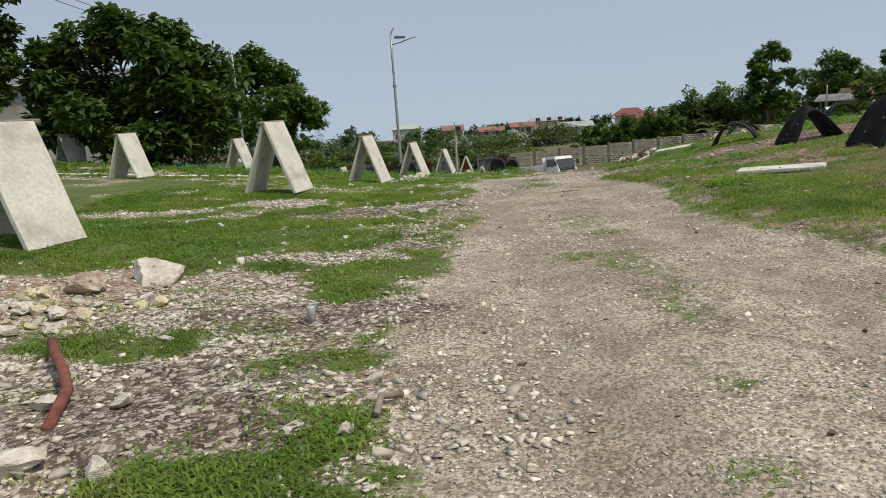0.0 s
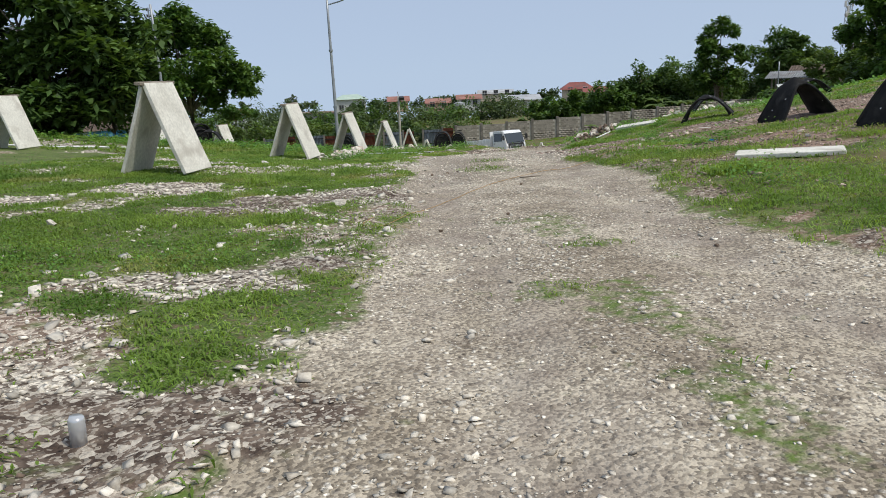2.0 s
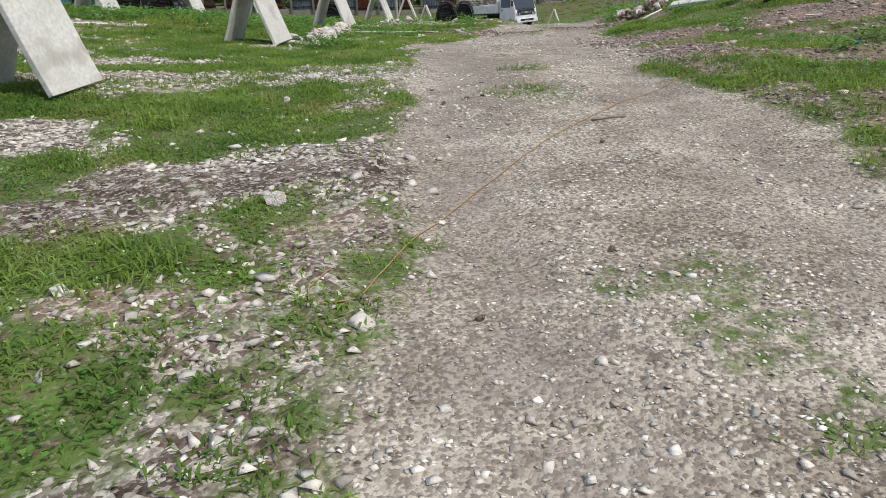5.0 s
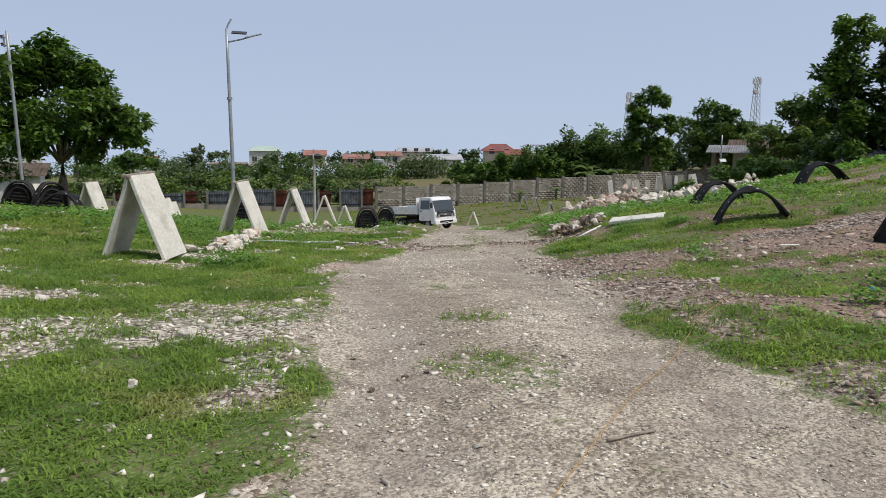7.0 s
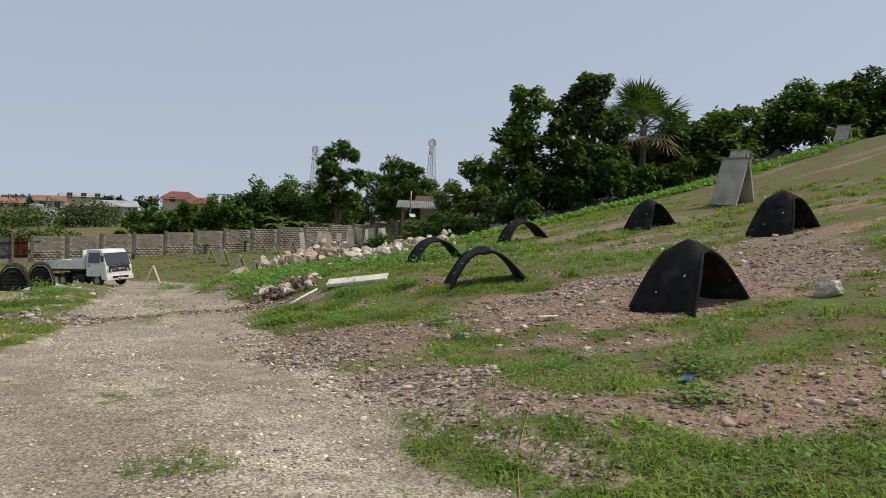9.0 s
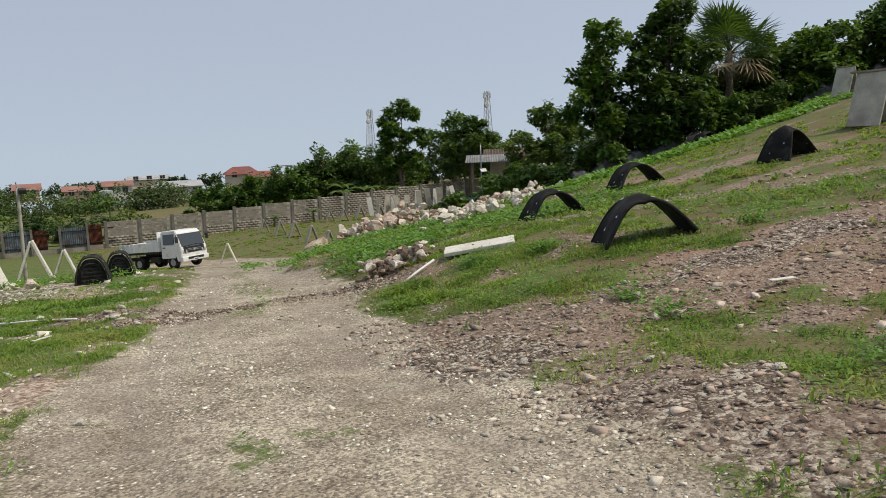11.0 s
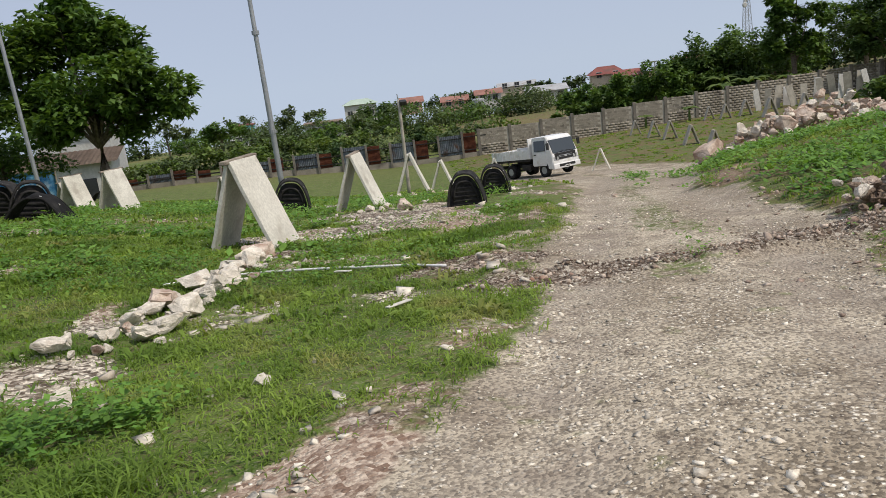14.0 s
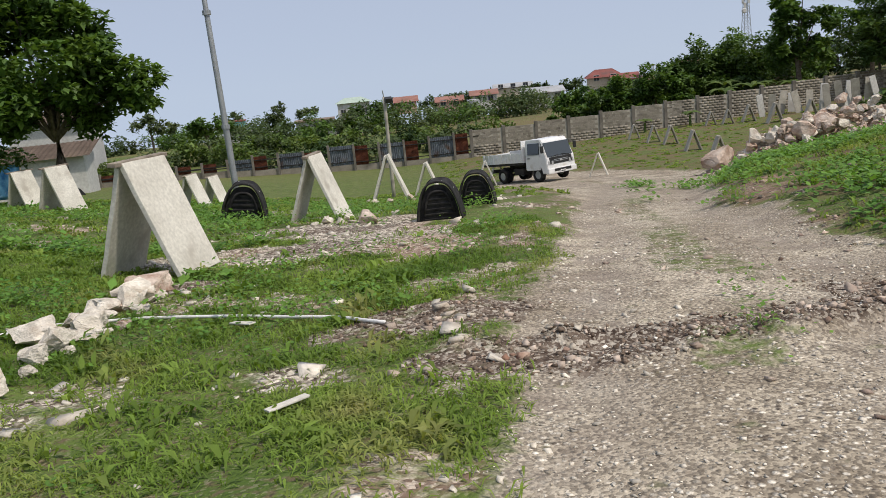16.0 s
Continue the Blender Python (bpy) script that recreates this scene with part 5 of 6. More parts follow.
def tree(x, y, blobs, leaf, n, mat, seed, label, trunk=0.22, clumps_per=14, clump=0.32, z=None, droop=0.25, limbs=True, name="tree", category="tree"):
    """blobs: (dx, dy, height, rx, rz) lobes of the crown, over the foot at x, y."""
    rs = np.random.RandomState(seed)
    z0 = on_ground(x, y) - 0.1 if z is None else z
    ob = thing(name, pose(x, y, z0), label, category)
    blobs = [(dx, dy, h, rx * 1.08, rz * 1.06) for dx, dy, h, rx, rz in blobs]
    n, leaf = int(n * 0.66), leaf * 1.2
    cl = []
    for dx, dy, h, rx, rz in blobs:
        for _ in range(clumps_per):
            o = rs.normal(0, 1, 3)
            o /= np.linalg.norm(o)
            q = rs.uniform(0.5, 1.0)
            cl.append((dx + o[0] * rx * q, dy + o[1] * rx * q, h + o[2] * rz * q, rs.uniform(0.6, 1.25) * clump * (rx + rz) / 2))
    top = max(b[2] for b in blobs)
    if trunk:
        bm = bmesh.new()
        fork = min(b[2] - b[4] * 0.5 for b in blobs)
        fork = max(fork, 0.25 * top)
        tube(bm, [(0, 0, -0.3), (0.03, 0.02, fork * 0.5), (rs.uniform(-0.1, 0.1), 0.05, fork), (blobs[0][0] * 0.5, blobs[0][1] * 0.5, (fork + blobs[0][2]) / 2)], [trunk * 1.2, trunk, trunk * 0.9, trunk * 0.55], 10)
        part("trunk", bm, BARK, ob, smooth=True)
        if limbs:
            for dx, dy, h, rx, rz in blobs:
                bm = bmesh.new()
                tube(bm, [(0, 0, fork * 0.8), (dx * 0.4, dy * 0.4, fork + (h - fork) * 0.35 + 0.2), (dx * 0.85, dy * 0.85, h)], [trunk * 0.38, trunk * 0.27, trunk * 0.08], 7)
                for _ in range(4):
                    c = cl[rs.randint(len(cl))]
                    if abs(c[0] - dx) < rx and abs(c[2] - h) < rz:
                        tube(bm, [(dx * 0.6, dy * 0.6, fork + (h - fork) * 0.6), (c[0], c[1], c[2])], [trunk * 0.16, trunk * 0.05], 5)
                part("limb", bm, BARK, ob, smooth=True)
    v, f = leaf_cloud(cl, n, leaf, seed + 1, droop)
    raw_mesh("crown", v, f, mat, ob)
    return ob


tree(-12.8, 34.4, ((0, 0, 4.2, 2.8, 2.1), (-3.0, 0.3, 3.4, 2.0, 1.7), (2.4, 0.0, 3.4, 2.0, 1.6), (0.2, -0.8, 2.0, 3.0, 1.3), (-1.2, 0.4, 5.9, 1.7, 1.0), (1.0, 0.2, 5.6, 1.5, 0.9), (-3.2, -0.4, 1.9, 1.6, 0.9), (2.6, -0.4, 1.6, 1.4, 0.9), (-3.6, 0, 5.0, 1.2, 0.7)),
     0.34, 32000, LEAF_DARK, 101, "broad dense dark green tree with large leaves", 0.28, 20, 0.36)
tree(-20.5, 35.0, ((0, 0, 5.2, 2.2, 2.0), (0.8, 0, 7.0, 1.6, 1.2), (0.6, 0, 3.4, 1.4, 1.0)), 0.3, 9000, LEAF_DARK, 102, "dark green tree at the edge of the field", 0.2)
tree(-11.75, 52.0, ((0, 0, 5.8, 2.8, 2.1), (-3.0, 0, 5.4, 1.9, 1.6), (2.6, 0.2, 5.2, 1.6, 1.3), (0.3, -0.6, 4.0, 2.6, 1.0), (-0.8, 0.3, 7.8, 1.9, 1.2), (1.6, 0, 6.9, 1.4, 1.0), (3.4, 0, 4.2, 0.9, 0.8), (-2.2, 0, 7.0, 1.5, 1.0)),
     0.27, 30000, LEAF_MID, 103, "rounded bright green tree with a short dark trunk", 0.24, 20, 0.36)
tree(-17.5, 55.0, ((0, 0, 3.6, 2.2, 1.6), (1.5, 0, 2.4, 1.8, 1.1), (-1.5, 0, 2.6, 1.8, 1.2)), 0.22, 5000, LEAF_MID, 104, "green bushy tree behind the field", 0.15)
# tall trees over the slope
tree(29.2, 47.5, ((0, 0, 6.2, 1.4, 1.6), (-0.3, 0, 7.6, 0.9, 0.9), (-1.1, 0.3, 4.2, 1.8, 1.8), (1.0, 0, 4.0, 1.8, 1.9), (0.2, -0.5, 2.2, 2.4, 1.5)), 0.26, 18000, LEAF_MID, 110, "tall bushy dark green tree above the slope", 0.2)
tree(32.3, 46.2, ((0, 0, 6.6, 1.6, 1.5), (0.3, 0, 7.9, 1.0, 0.8), (-0.9, 0, 4.4, 1.6, 1.6), (1.3, 0, 4.6, 1.6, 1.7), (0.2, -0.4, 2.4, 2.4, 1.5)), 0.30, 18000, LEAF_DARK, 111, "tall tree with large dark green leaves", 0.2)
tree(35.0, 60.8, ((0, 0, 4.6, 2.4, 2.0), (-1.8, 0, 3.2, 1.8, 1.6), (1.9, 0, 4.0, 2.0, 2.0), (0, 0, 6.3, 1.2, 0.9)), 0.26, 16000, LEAF_LIGHT, 112, "light green bushy tree above the slope", 0.18)
tree(41.8, 50.5, ((0, 0, 3.2, 2.2, 1.5), (-2.0, 0, 2.9, 1.9, 1.5), (2.2, 0, 3.4, 1.9, 1.4), (0, -0.3, 1.8, 3.2, 1.3)), 0.28, 17000, LEAF_DARK, 113, "dark green spreading tree on the ridge", 0.18)
for k in range(9):
    a = k / 8
    x, y = 45 + 22 * a + rr.uniform(-1, 1), 49 - 9 * a + rr.uniform(-1.5, 1.5)
    tree(x, y, ((0, 0, 3.2 + rr.uniform(-0.4, 0.9), 2.4, 1.9), (1.9, 0, 2.6, 1.9, 1.5), (-1.8, 0, 2.9, 1.8, 1.6), (0, -0.5, 1.5, 2.6, 1.1)), 0.34, 8000, LEAF_MID if k % 2 else LEAF_DARK, 120 + k, "green hedge tree along the ridge", 0.14, limbs=False)
# beyond the wall on the rise
tree(36.6, 89.0, ((0, 0, 8.3, 2.2, 1.8), (-1.3, 0, 6.6, 1.6, 1.2), (1.6, 0, 6.6, 1.7, 1.3), (0.4, 0, 9.8, 1.2, 0.9), (-1.0, 0, 4.4, 1.6, 1.2), (1.2, 0, 4.0, 1.8, 1.4)), 0.36, 11000, LEAF_MID, 140, "tall open-crowned green tree behind the wall", 0.26, 12, 0.3)
tree(41.2, 82.5, ((0, 0, 5.4, 2.4, 2.0), (-1.8, 0, 4.0, 1.9, 1.6), (1.9, 0, 4.4, 1.9, 1.8), (0.2, 0, 7.0, 1.4, 1.0)), 0.36, 12000, LEAF_DARK, 141, "dark green tree beside the shed", 0.22)
tree(45.0, 92.0, ((0, 0, 6.8, 2.6, 1.8), (2.5, 0, 6.0, 2.0, 1.5), (-2.2, 0, 5.6, 2.0, 1.4)), 0.36, 4200, LEAF_MID, 142, "green tree on the rise", 0.2)
for k in range(15):
    a = k / 14
    x, y = 24 + 34 * a + rr.uniform(-1.5, 1.5), 112 - 6 * a + rr.uniform(-6, 6)
    s_ = rr.uniform(0.7, 1.2)
    tree(x, y, ((0, 0, 0.9 * s_ + 4.0 * a, 2.6, 1.5), (2.2, 0, 0.8 * s_ + 3.2 * a, 2.0, 1.2), (-2.0, 0, 0.7 * s_ + 3.3 * a, 2.0, 1.2), (0.5, 0, 0.6 * s_ + 0.9 * a, 2.6, 1.1)), 0.42, 3200, (LEAF_MID, LEAF_DARK, LEAF_HAZED)[k % 3], 150 + k, "green mango tree behind the wall", 0.16, 10, 0.36, limbs=False)
tree(41.0, 51.5, ((0, 0, 6.8, 1.8, 0.9), (1.9, 0, 7.3, 1.6, 0.5), (-1.7, 0, 7.0, 1.4, 0.5), (3.1, 0, 7.8, 1.0, 0.3)), 0.2, 1500, LEAF_LIGHT, 390, "thin sparse pale-leaved tree behind the palm", 0.07, 9, 0.3)
for k in range(14):
    x, y = 17 + 21 * k / 13 + rr.uniform(-0.7, 0.7), 95 + rr.uniform(-3, 3)
    s_ = 0.34 + 0.8 * k / 13 + rr.uniform(-0.1, 0.15)
    tree(x, y, ((0, 0, 4.6 * s_, 2.4 * s_, 1.5 * s_), (1.9, 0, 3.6 * s_, 1.9 * s_, 1.3 * s_), (-1.8, 0, 3.5 * s_, 1.9 * s_, 1.3 * s_), (0.2, -0.4, 2.0 * s_, 2.6 * s_, 1.1 * s_)), 0.34, 3600, (LEAF_DARK, LEAF_MID)[k % 2], 400 + k, "dense green tree close behind the wall", 0.14, 11, 0.36, limbs=False)
for k in range(84):
    x = -75 + 165 * (k + rr.uniform(0, 0.8)) / 84
    y = rr.uniform(120, 158) + 0.06 * abs(x)
    s_ = rr.uniform(0.62, 1.02)
    tree(x, y, ((0, 0, 2.3 * s_, 3.0 * s_, 1.9 * s_), (2.6 * s_, 0, 1.9 * s_, 2.3 * s_, 1.4 * s_), (-2.5 * s_, 0, 1.8 * s_, 2.3 * s_, 1.4 * s_), (0.3, 0, 0.7 * s_, 3.2 * s_, 0.9 * s_)), 0.42, 1300, LEAF_HAZED if k % 3 else LEAF_MID, 200 + k, "distant green tree between the houses", 0.14, 9, 0.38, limbs=False)
for k, x in enumerate((12.5, 15.0, 22.0, 31, -1, 7.5, 52, 61, 38, -20, -34)):
    tree(x, 190 + rr.uniform(-6, 12), ((0, 0, 4.2, 2.2, 1.5), (1.6, 0, 4.8, 1.4, 1.0), (-1.4, 0, 4.6, 1.4, 1.1)), 0.6, 900, LEAF_HAZED, 260 + k, "distant taller tree above the roofs", 0.2, 9, 0.36)
tree(-15.8, 129, ((0, 0, 3.6, 1.3, 1.0), (0.6, 0, 4.6, 0.9, 0.6), (-0.7, 0, 2.6, 1.2, 0.8)), 0.4, 1300, LEAF_HAZED, 280, "slender sparse tree in the far field", 0.12)
tree(-20.0, 108, ((0, 0, 3.6, 2.2, 0.7), (1.5, 0, 3.0, 1.6, 0.6), (-1.4, 0, 2.8, 1.6, 0.6)), 0.36, 2600, LEAF_MID, 281, "flat-topped green tree behind the fence", 0.16)
tree(-28.5, 116, ((0, 0, 4.0, 2.0, 0.9), (1.8, 0, 3.4, 1.4, 0.7)), 0.4, 1500, LEAF_HAZED, 282, "wispy grey-green tree behind the fence", 0.14)
tree(-3.0, 136, ((0, 0, 3.6, 2.8, 1.9), (2.2, 0, 2.8, 2.2, 1.4), (-2.4, 0, 2.6, 2.2, 1.3)), 0.5, 2500, LEAF_DARK, 283, "large dark tree in front of the houses", 0.2, limbs=False)
tree(26.5, 106, ((0, 0, 1.2, 3.8, 1.1), (3.0, 0, 1.0, 2.8, 0.9), (-3.0, 0, 0.9, 2.6, 0.8)), 0.4, 4200, LEAF_LIGHT, 284, "wide yellow-green shrub mound behind the wall", 0.1, limbs=False)


def fan_palm(x, y, height, seed):
    rs = np.random.RandomState(seed)
    ob = thing("fan_palm", pose(x, y, on_ground(x, y)), "fan palm with spiky leaves and dry hanging fronds", "palm")
    bm = bmesh.new()
    tube(bm, [(0, 0, -0.3), (0.05, 0, height * 0.4), (0, 0.05, height * 0.72)], [0.28, 0.22, 0.24], 10)
    part("trunk", bm, BARK, ob, smooth=True)
    for k in range(64):
        dry = k < 12
        a, up = rs.uniform(0, 2 * math.pi), (rs.uniform(-0.9, -0.3) if dry else rs.uniform(-0.1, 1.4))
        d = Vector((math.cos(a) * math.cos(up), math.sin(a) * math.cos(up), math.sin(up)))
        base, stem = Vector((0, 0, height * 0.7)), rs.uniform(1.3, 2.1)
        hub = base + d * stem
        side = d.cross(Vector((0, 0, 1))).normalized()
        lift = side.cross(d)
        bm = bmesh.new()
        tube(bm, [base, hub], [0.02, 0.014], 4)
        for j in range(17):
            b = (j / 16 - 0.5) * 3.6
            dd = (d * math.cos(b) + side * math.sin(b) + lift * 0.18 * math.cos(2 * b)).normalized()
            l, w = rs.uniform(1.3, 1.8), side * math.cos(b) * 0.06 - d * math.sin(b) * 0.06
            tip = hub + dd * l + Vector((0, 0, -0.16 if not dry else -0.3))
            m = hub + dd * l * 0.5
            vs = [bm.verts.new(q) for q in (hub, m + w, tip, m - w)]
            bm.faces.new(vs)
        part("frond", bm, DRY_LEAF if dry else LEAF_DARK, ob, "dry brown frond" if dry else "")
    return ob


fan_palm(38.6, 47.6, 6.9, 71)
for k, (x, y, h) in enumerate(((26.8, 50.5, 2.0), (30.5, 49.5, 2.6), (33.8, 48.0, 2.9), (36.4, 46.4, 2.4), (39.8, 46.6, 2.2), (35.2, 50.5, 3.4), (43.5, 48.6, 2.4), (24.5, 53.5, 1.5), (31.0, 55.0, 2.6))):
    tree(x, y, ((0, 0, h * 0.7, 1.9, h * 0.42), (1.6, 0.2, h * 0.5, 1.6, h * 0.36), (-1.6, 0.1, h * 0.5, 1.6, h * 0.36)), 0.27, 5200, LEAF_DARK if k % 3 else LEAF_MID, 300 + k, "dense dark green bush under the trees", 0.08, 10, 0.36, limbs=False, name="bush", category="bush")
for k in range(26):
    x = -40 + 48 * k / 25 + rr.uniform(-0.8, 0.8)
    tree(x, rr.uniform(87, 99), ((0, 0, 1.2, 2.0, 1.2), (1.5, 0, 0.9, 1.6, 0.9), (-1.5, 0, 0.8, 1.6, 0.9)), 0.34, 1500, LEAF_LIGHT if k % 2 else LEAF_HAZED, 330 + k, "low yellow-green shrub behind the fence", 0.05, 8, 0.4, limbs=False, name="bush", category="bush")


def banana(x, y, height, seed):
    rs = np.random.RandomState(seed)
    ob = thing("banana_plant", pose(x, y, on_ground(x, y)), "banana plant with long drooping green leaves", "banana plant", "banana plants by the wall")
    bm = bmesh.new()
    tube(bm, [(0, 0, -0.1), (0, 0, height * 0.5)], [0.12, 0.08], 8)
    part("stem", bm, LEAF_LIGHT, ob)
    for k in range(9):
        a, l = rs.uniform(0, 2 * math.pi), height * rs.uniform(0.55, 0.75)
        d, s_ = Vector((math.cos(a), math.sin(a), 0)), Vector((-math.sin(a), math.cos(a), 0))
        bm = bmesh.new()
        rows = []
        for j in range(7):
            t = j / 6
            c = Vector((0, 0, height * 0.5)) + d * l * t * 0.8 + Vector((0, 0, l * (0.75 * t - 0.75 * t * t) * rs.uniform(0.95, 1.05) + 0.1))
            w = 0.22 * math.sin(math.pi * (0.12 + 0.85 * t))
            rows.append((bm.verts.new(c + s_ * w - Vector((0, 0, w * 0.4))), bm.verts.new(c), bm.verts.new(c - s_ * w - Vector((0, 0, w * 0.4)))))
        for p, q in zip(rows, rows[1:]):
            bm.faces.new((p[0], q[0], q[1], p[1]))
            bm.faces.new((p[1], q[1], q[2], p[2]))
        part("leaf", bm, LEAF_LIGHT, ob)
    return ob


for k, (x, y, h) in enumerate(((29.5, 88.0, 3.2), (31.5, 87.0, 3.6), (33.2, 88.5, 3.3), (35.0, 86.8, 3.0), (20.5, 81.6, 1.5), (24.0, 81.3, 1.7), (30.5, 90.5, 3.8), (10.0, 112, 3.4), (6.5, 118, 3.4))):
    banana(x, y, h, 80 + k)


# ---- houses ----
def house(x, y, turn, w, d, h, wall, roof, label, kind="gable", rise=1.3, eave=0.5, storeys=1, sink=0.6, z=None, doors=True):
    z0 = (float(land(x, y)) if z is None else z) - sink
    ob = thing("house", pose(x, y, z0, 0, 0, turn), label, "house", "houses on the far rise")
    h = h + sink
    bm = bmesh.new()
    box(bm, (w, d, h), (0, 0, h / 2), bevel=0.03)
    part("wall", bm, wall, ob)
    bm = bmesh.new()
    W2, D2 = w / 2 + eave, d / 2 + eave
    if kind == "flat":
        box(bm, (2 * W2, 2 * D2, 0.22), (0, 0, h + 0.1), bevel=0.03)
    elif kind == "shed":
        box(bm, (2 * W2, 2 * D2, 0.12), (0, 0, h + rise / 2), (math.degrees(math.atan2(rise, d)), 0, 0), bevel=0.01)
    else:
        inset = W2 * 0.55 if kind == "hip" else 0.0
        low = [bm.verts.new(p) for p in ((-W2, -D2, h - 0.05), (W2, -D2, h - 0.05), (W2, D2, h - 0.05), (-W2, D2, h - 0.05))]
        a, b = bm.verts.new((-W2 + inset, 0, h + rise)), bm.verts.new((W2 - inset, 0, h + rise))
        for f in ((low[0], low[1], b, a), (low[2], low[3], a, b), (low[1], low[2], b), (low[3], low[0], a), low[::-1]):
            bm.faces.new(f)
    bmesh.ops.recalc_face_normals(bm, faces=bm.faces)
    part("roof", bm, roof, ob)
    for s_ in range(storeys):
        zz = sink + 1.5 + 2.7 * s_
        for k in range(max(2, int(w / 2.2))):
            x_ = -w / 2 + w * (k + 0.5) / max(2, int(w / 2.2))
            bm = bmesh.new()
            box(bm, (1.0, 0.08, 1.05), (x_, -d / 2 - 0.01, zz), bevel=0.01)
            win = part("window", bm, DARK_OPENING, ob, "dark window")
            bm = bmesh.new()
            for at, size in (((x_, -d / 2 - 0.05, zz + 0.55), (1.12, 0.06, 0.07)), ((x_, -d / 2 - 0.05, zz - 0.55), (1.2, 0.1, 0.07)), ((x_ - 0.53, -d / 2 - 0.05, zz), (0.06, 0.06, 1.1)), ((x_ + 0.53, -d / 2 - 0.05, zz), (0.06, 0.06, 1.1)), ((x_, -d / 2 - 0.05, zz), (0.04, 0.05, 1.05))):
                box(bm, size, at)
            part("window_frame", bm, WALL_WHITE, win, "pale frame")
    return ob


house(43.0, 181.5, -10, 6.6, 6, 4.3, WALL_BEIGE, ROOF_RED, "two-storey beige house with a red hipped roof", "hip", 1.5, 0.6, 2, z=-7.6)
house(46.0, 176.5, -10, 5.0, 4, 1.9, WALL_PINK, ROOF_RED, "low red-roofed annexe of a house", "shed", 1.0, 0.4, 1, z=-5.9)
house(26.0, 194.5, -6, 8.0, 7, 4.0, WALL_BEIGE, ROOF_GREY, "two-storey cream house with a low grey roof", "gable", 0.8, 0.4, 2, z=-7.8)
house(28.0, 169.0, -6, 7.6, 6, 2.3, WALL_WHITE, ROOF_GREY, "long low white house with a pale metal roof", "shed", 0.8, 0.4, 1, z=-7.0)
house(17.8, 178, -3, 5.0, 5, 2.2, WALL_WHITE, ROOF_ORANGE, "small house with a faded orange roof", "gable", 0.9, 0.4, 1, z=-6.5)
house(10.8, 176, -3, 5.0, 5, 1.8, WALL_PINK, ROOF_ORANGE, "low house with a faded pink metal roof", "gable", 0.9, 0.4, 1, z=-6.6)
house(2.3, 191, 0, 4.4, 5, 1.9, WALL_PINK, ROOF_ORANGE, "low house with a long reddish roof", "gable", 1.1, 0.5, 1, z=-6.5)
house(-8.9, 190.5, 4, 6.8, 6, 3.3, WALL_WHITE, ROOF_GREEN, "two-storey white house with a pale green roof", "hip", 1.0, 0.5, 1, z=-6.9)
house(-29.3, 167.5, 8, 3.2, 4, 3.6, WALL_CYAN, ROOF_RED, "small turquoise two-storey house with a red roof", "flat", 0.6, 0.2, 1, z=-8.0)
house(-13.0, 151, 5, 6.0, 5, 2.6, WALL_GREY, ROOF_BROWN, "dark unfinished low house", "flat", 0.5, 0.3, 1, z=-7.5)
house(-7.6, 149, 5, 6.4, 4, 1.3, WALL_WHITE, ROOF_GREY, "low white shed with a flat pale roof", "shed", 0.3, 0.4, 1, z=-7.4)
house(-24.0, 152, 8, 9.0, 4, 1.6, WALL_WHITE, ROOF_GREY, "long low white shed", "shed", 0.5, 0.3, 1, z=-7.6)
house(58.0, 172, -14, 7.0, 6, 3.0, WALL_WHITE, ROOF_ORANGE, "house with a faded roof among trees", "gable", 1.0, 0.4, 1, z=-5.6)
water_tank = thing("water_tower", pose(14.2, 160.8, -8.2), "pale grey cylindrical water tower", "water tower")
bm = bmesh.new()
tube(bm, [(0, 0, 0), (0, 0, 3.6), (0, 0, 3.75)], [1.1, 1.1, 0.9], 20)
part("tank", bm, ROOF_GREY, water_tank, smooth=False)
roof_frame = thing("roof_deck_frame", pose(50.0, 174.3, -4.9), "open post frame on a flat roof deck", "frame")
for dx, dy in ((-1.3, -1), (1.3, -1), (-1.3, 1), (1.3, 1)):
    bm = bmesh.new()
    box(bm, (0.15, 0.15, 3.0), (dx, dy, 1.5))
    part("post", bm, POST, roof_frame)
bm = bmesh.new()
box(bm, (2.9, 2.3, 0.14), (0, 0, 3.0), bevel=0.02)
part("slab", bm, POST, roof_frame)
bm = bmesh.new()
box(bm, (4.5, 4, 1.6), (0.6, 0.5, 0.4), bevel=0.02)
part("parapet", bm, WALL_PINK, roof_frame)


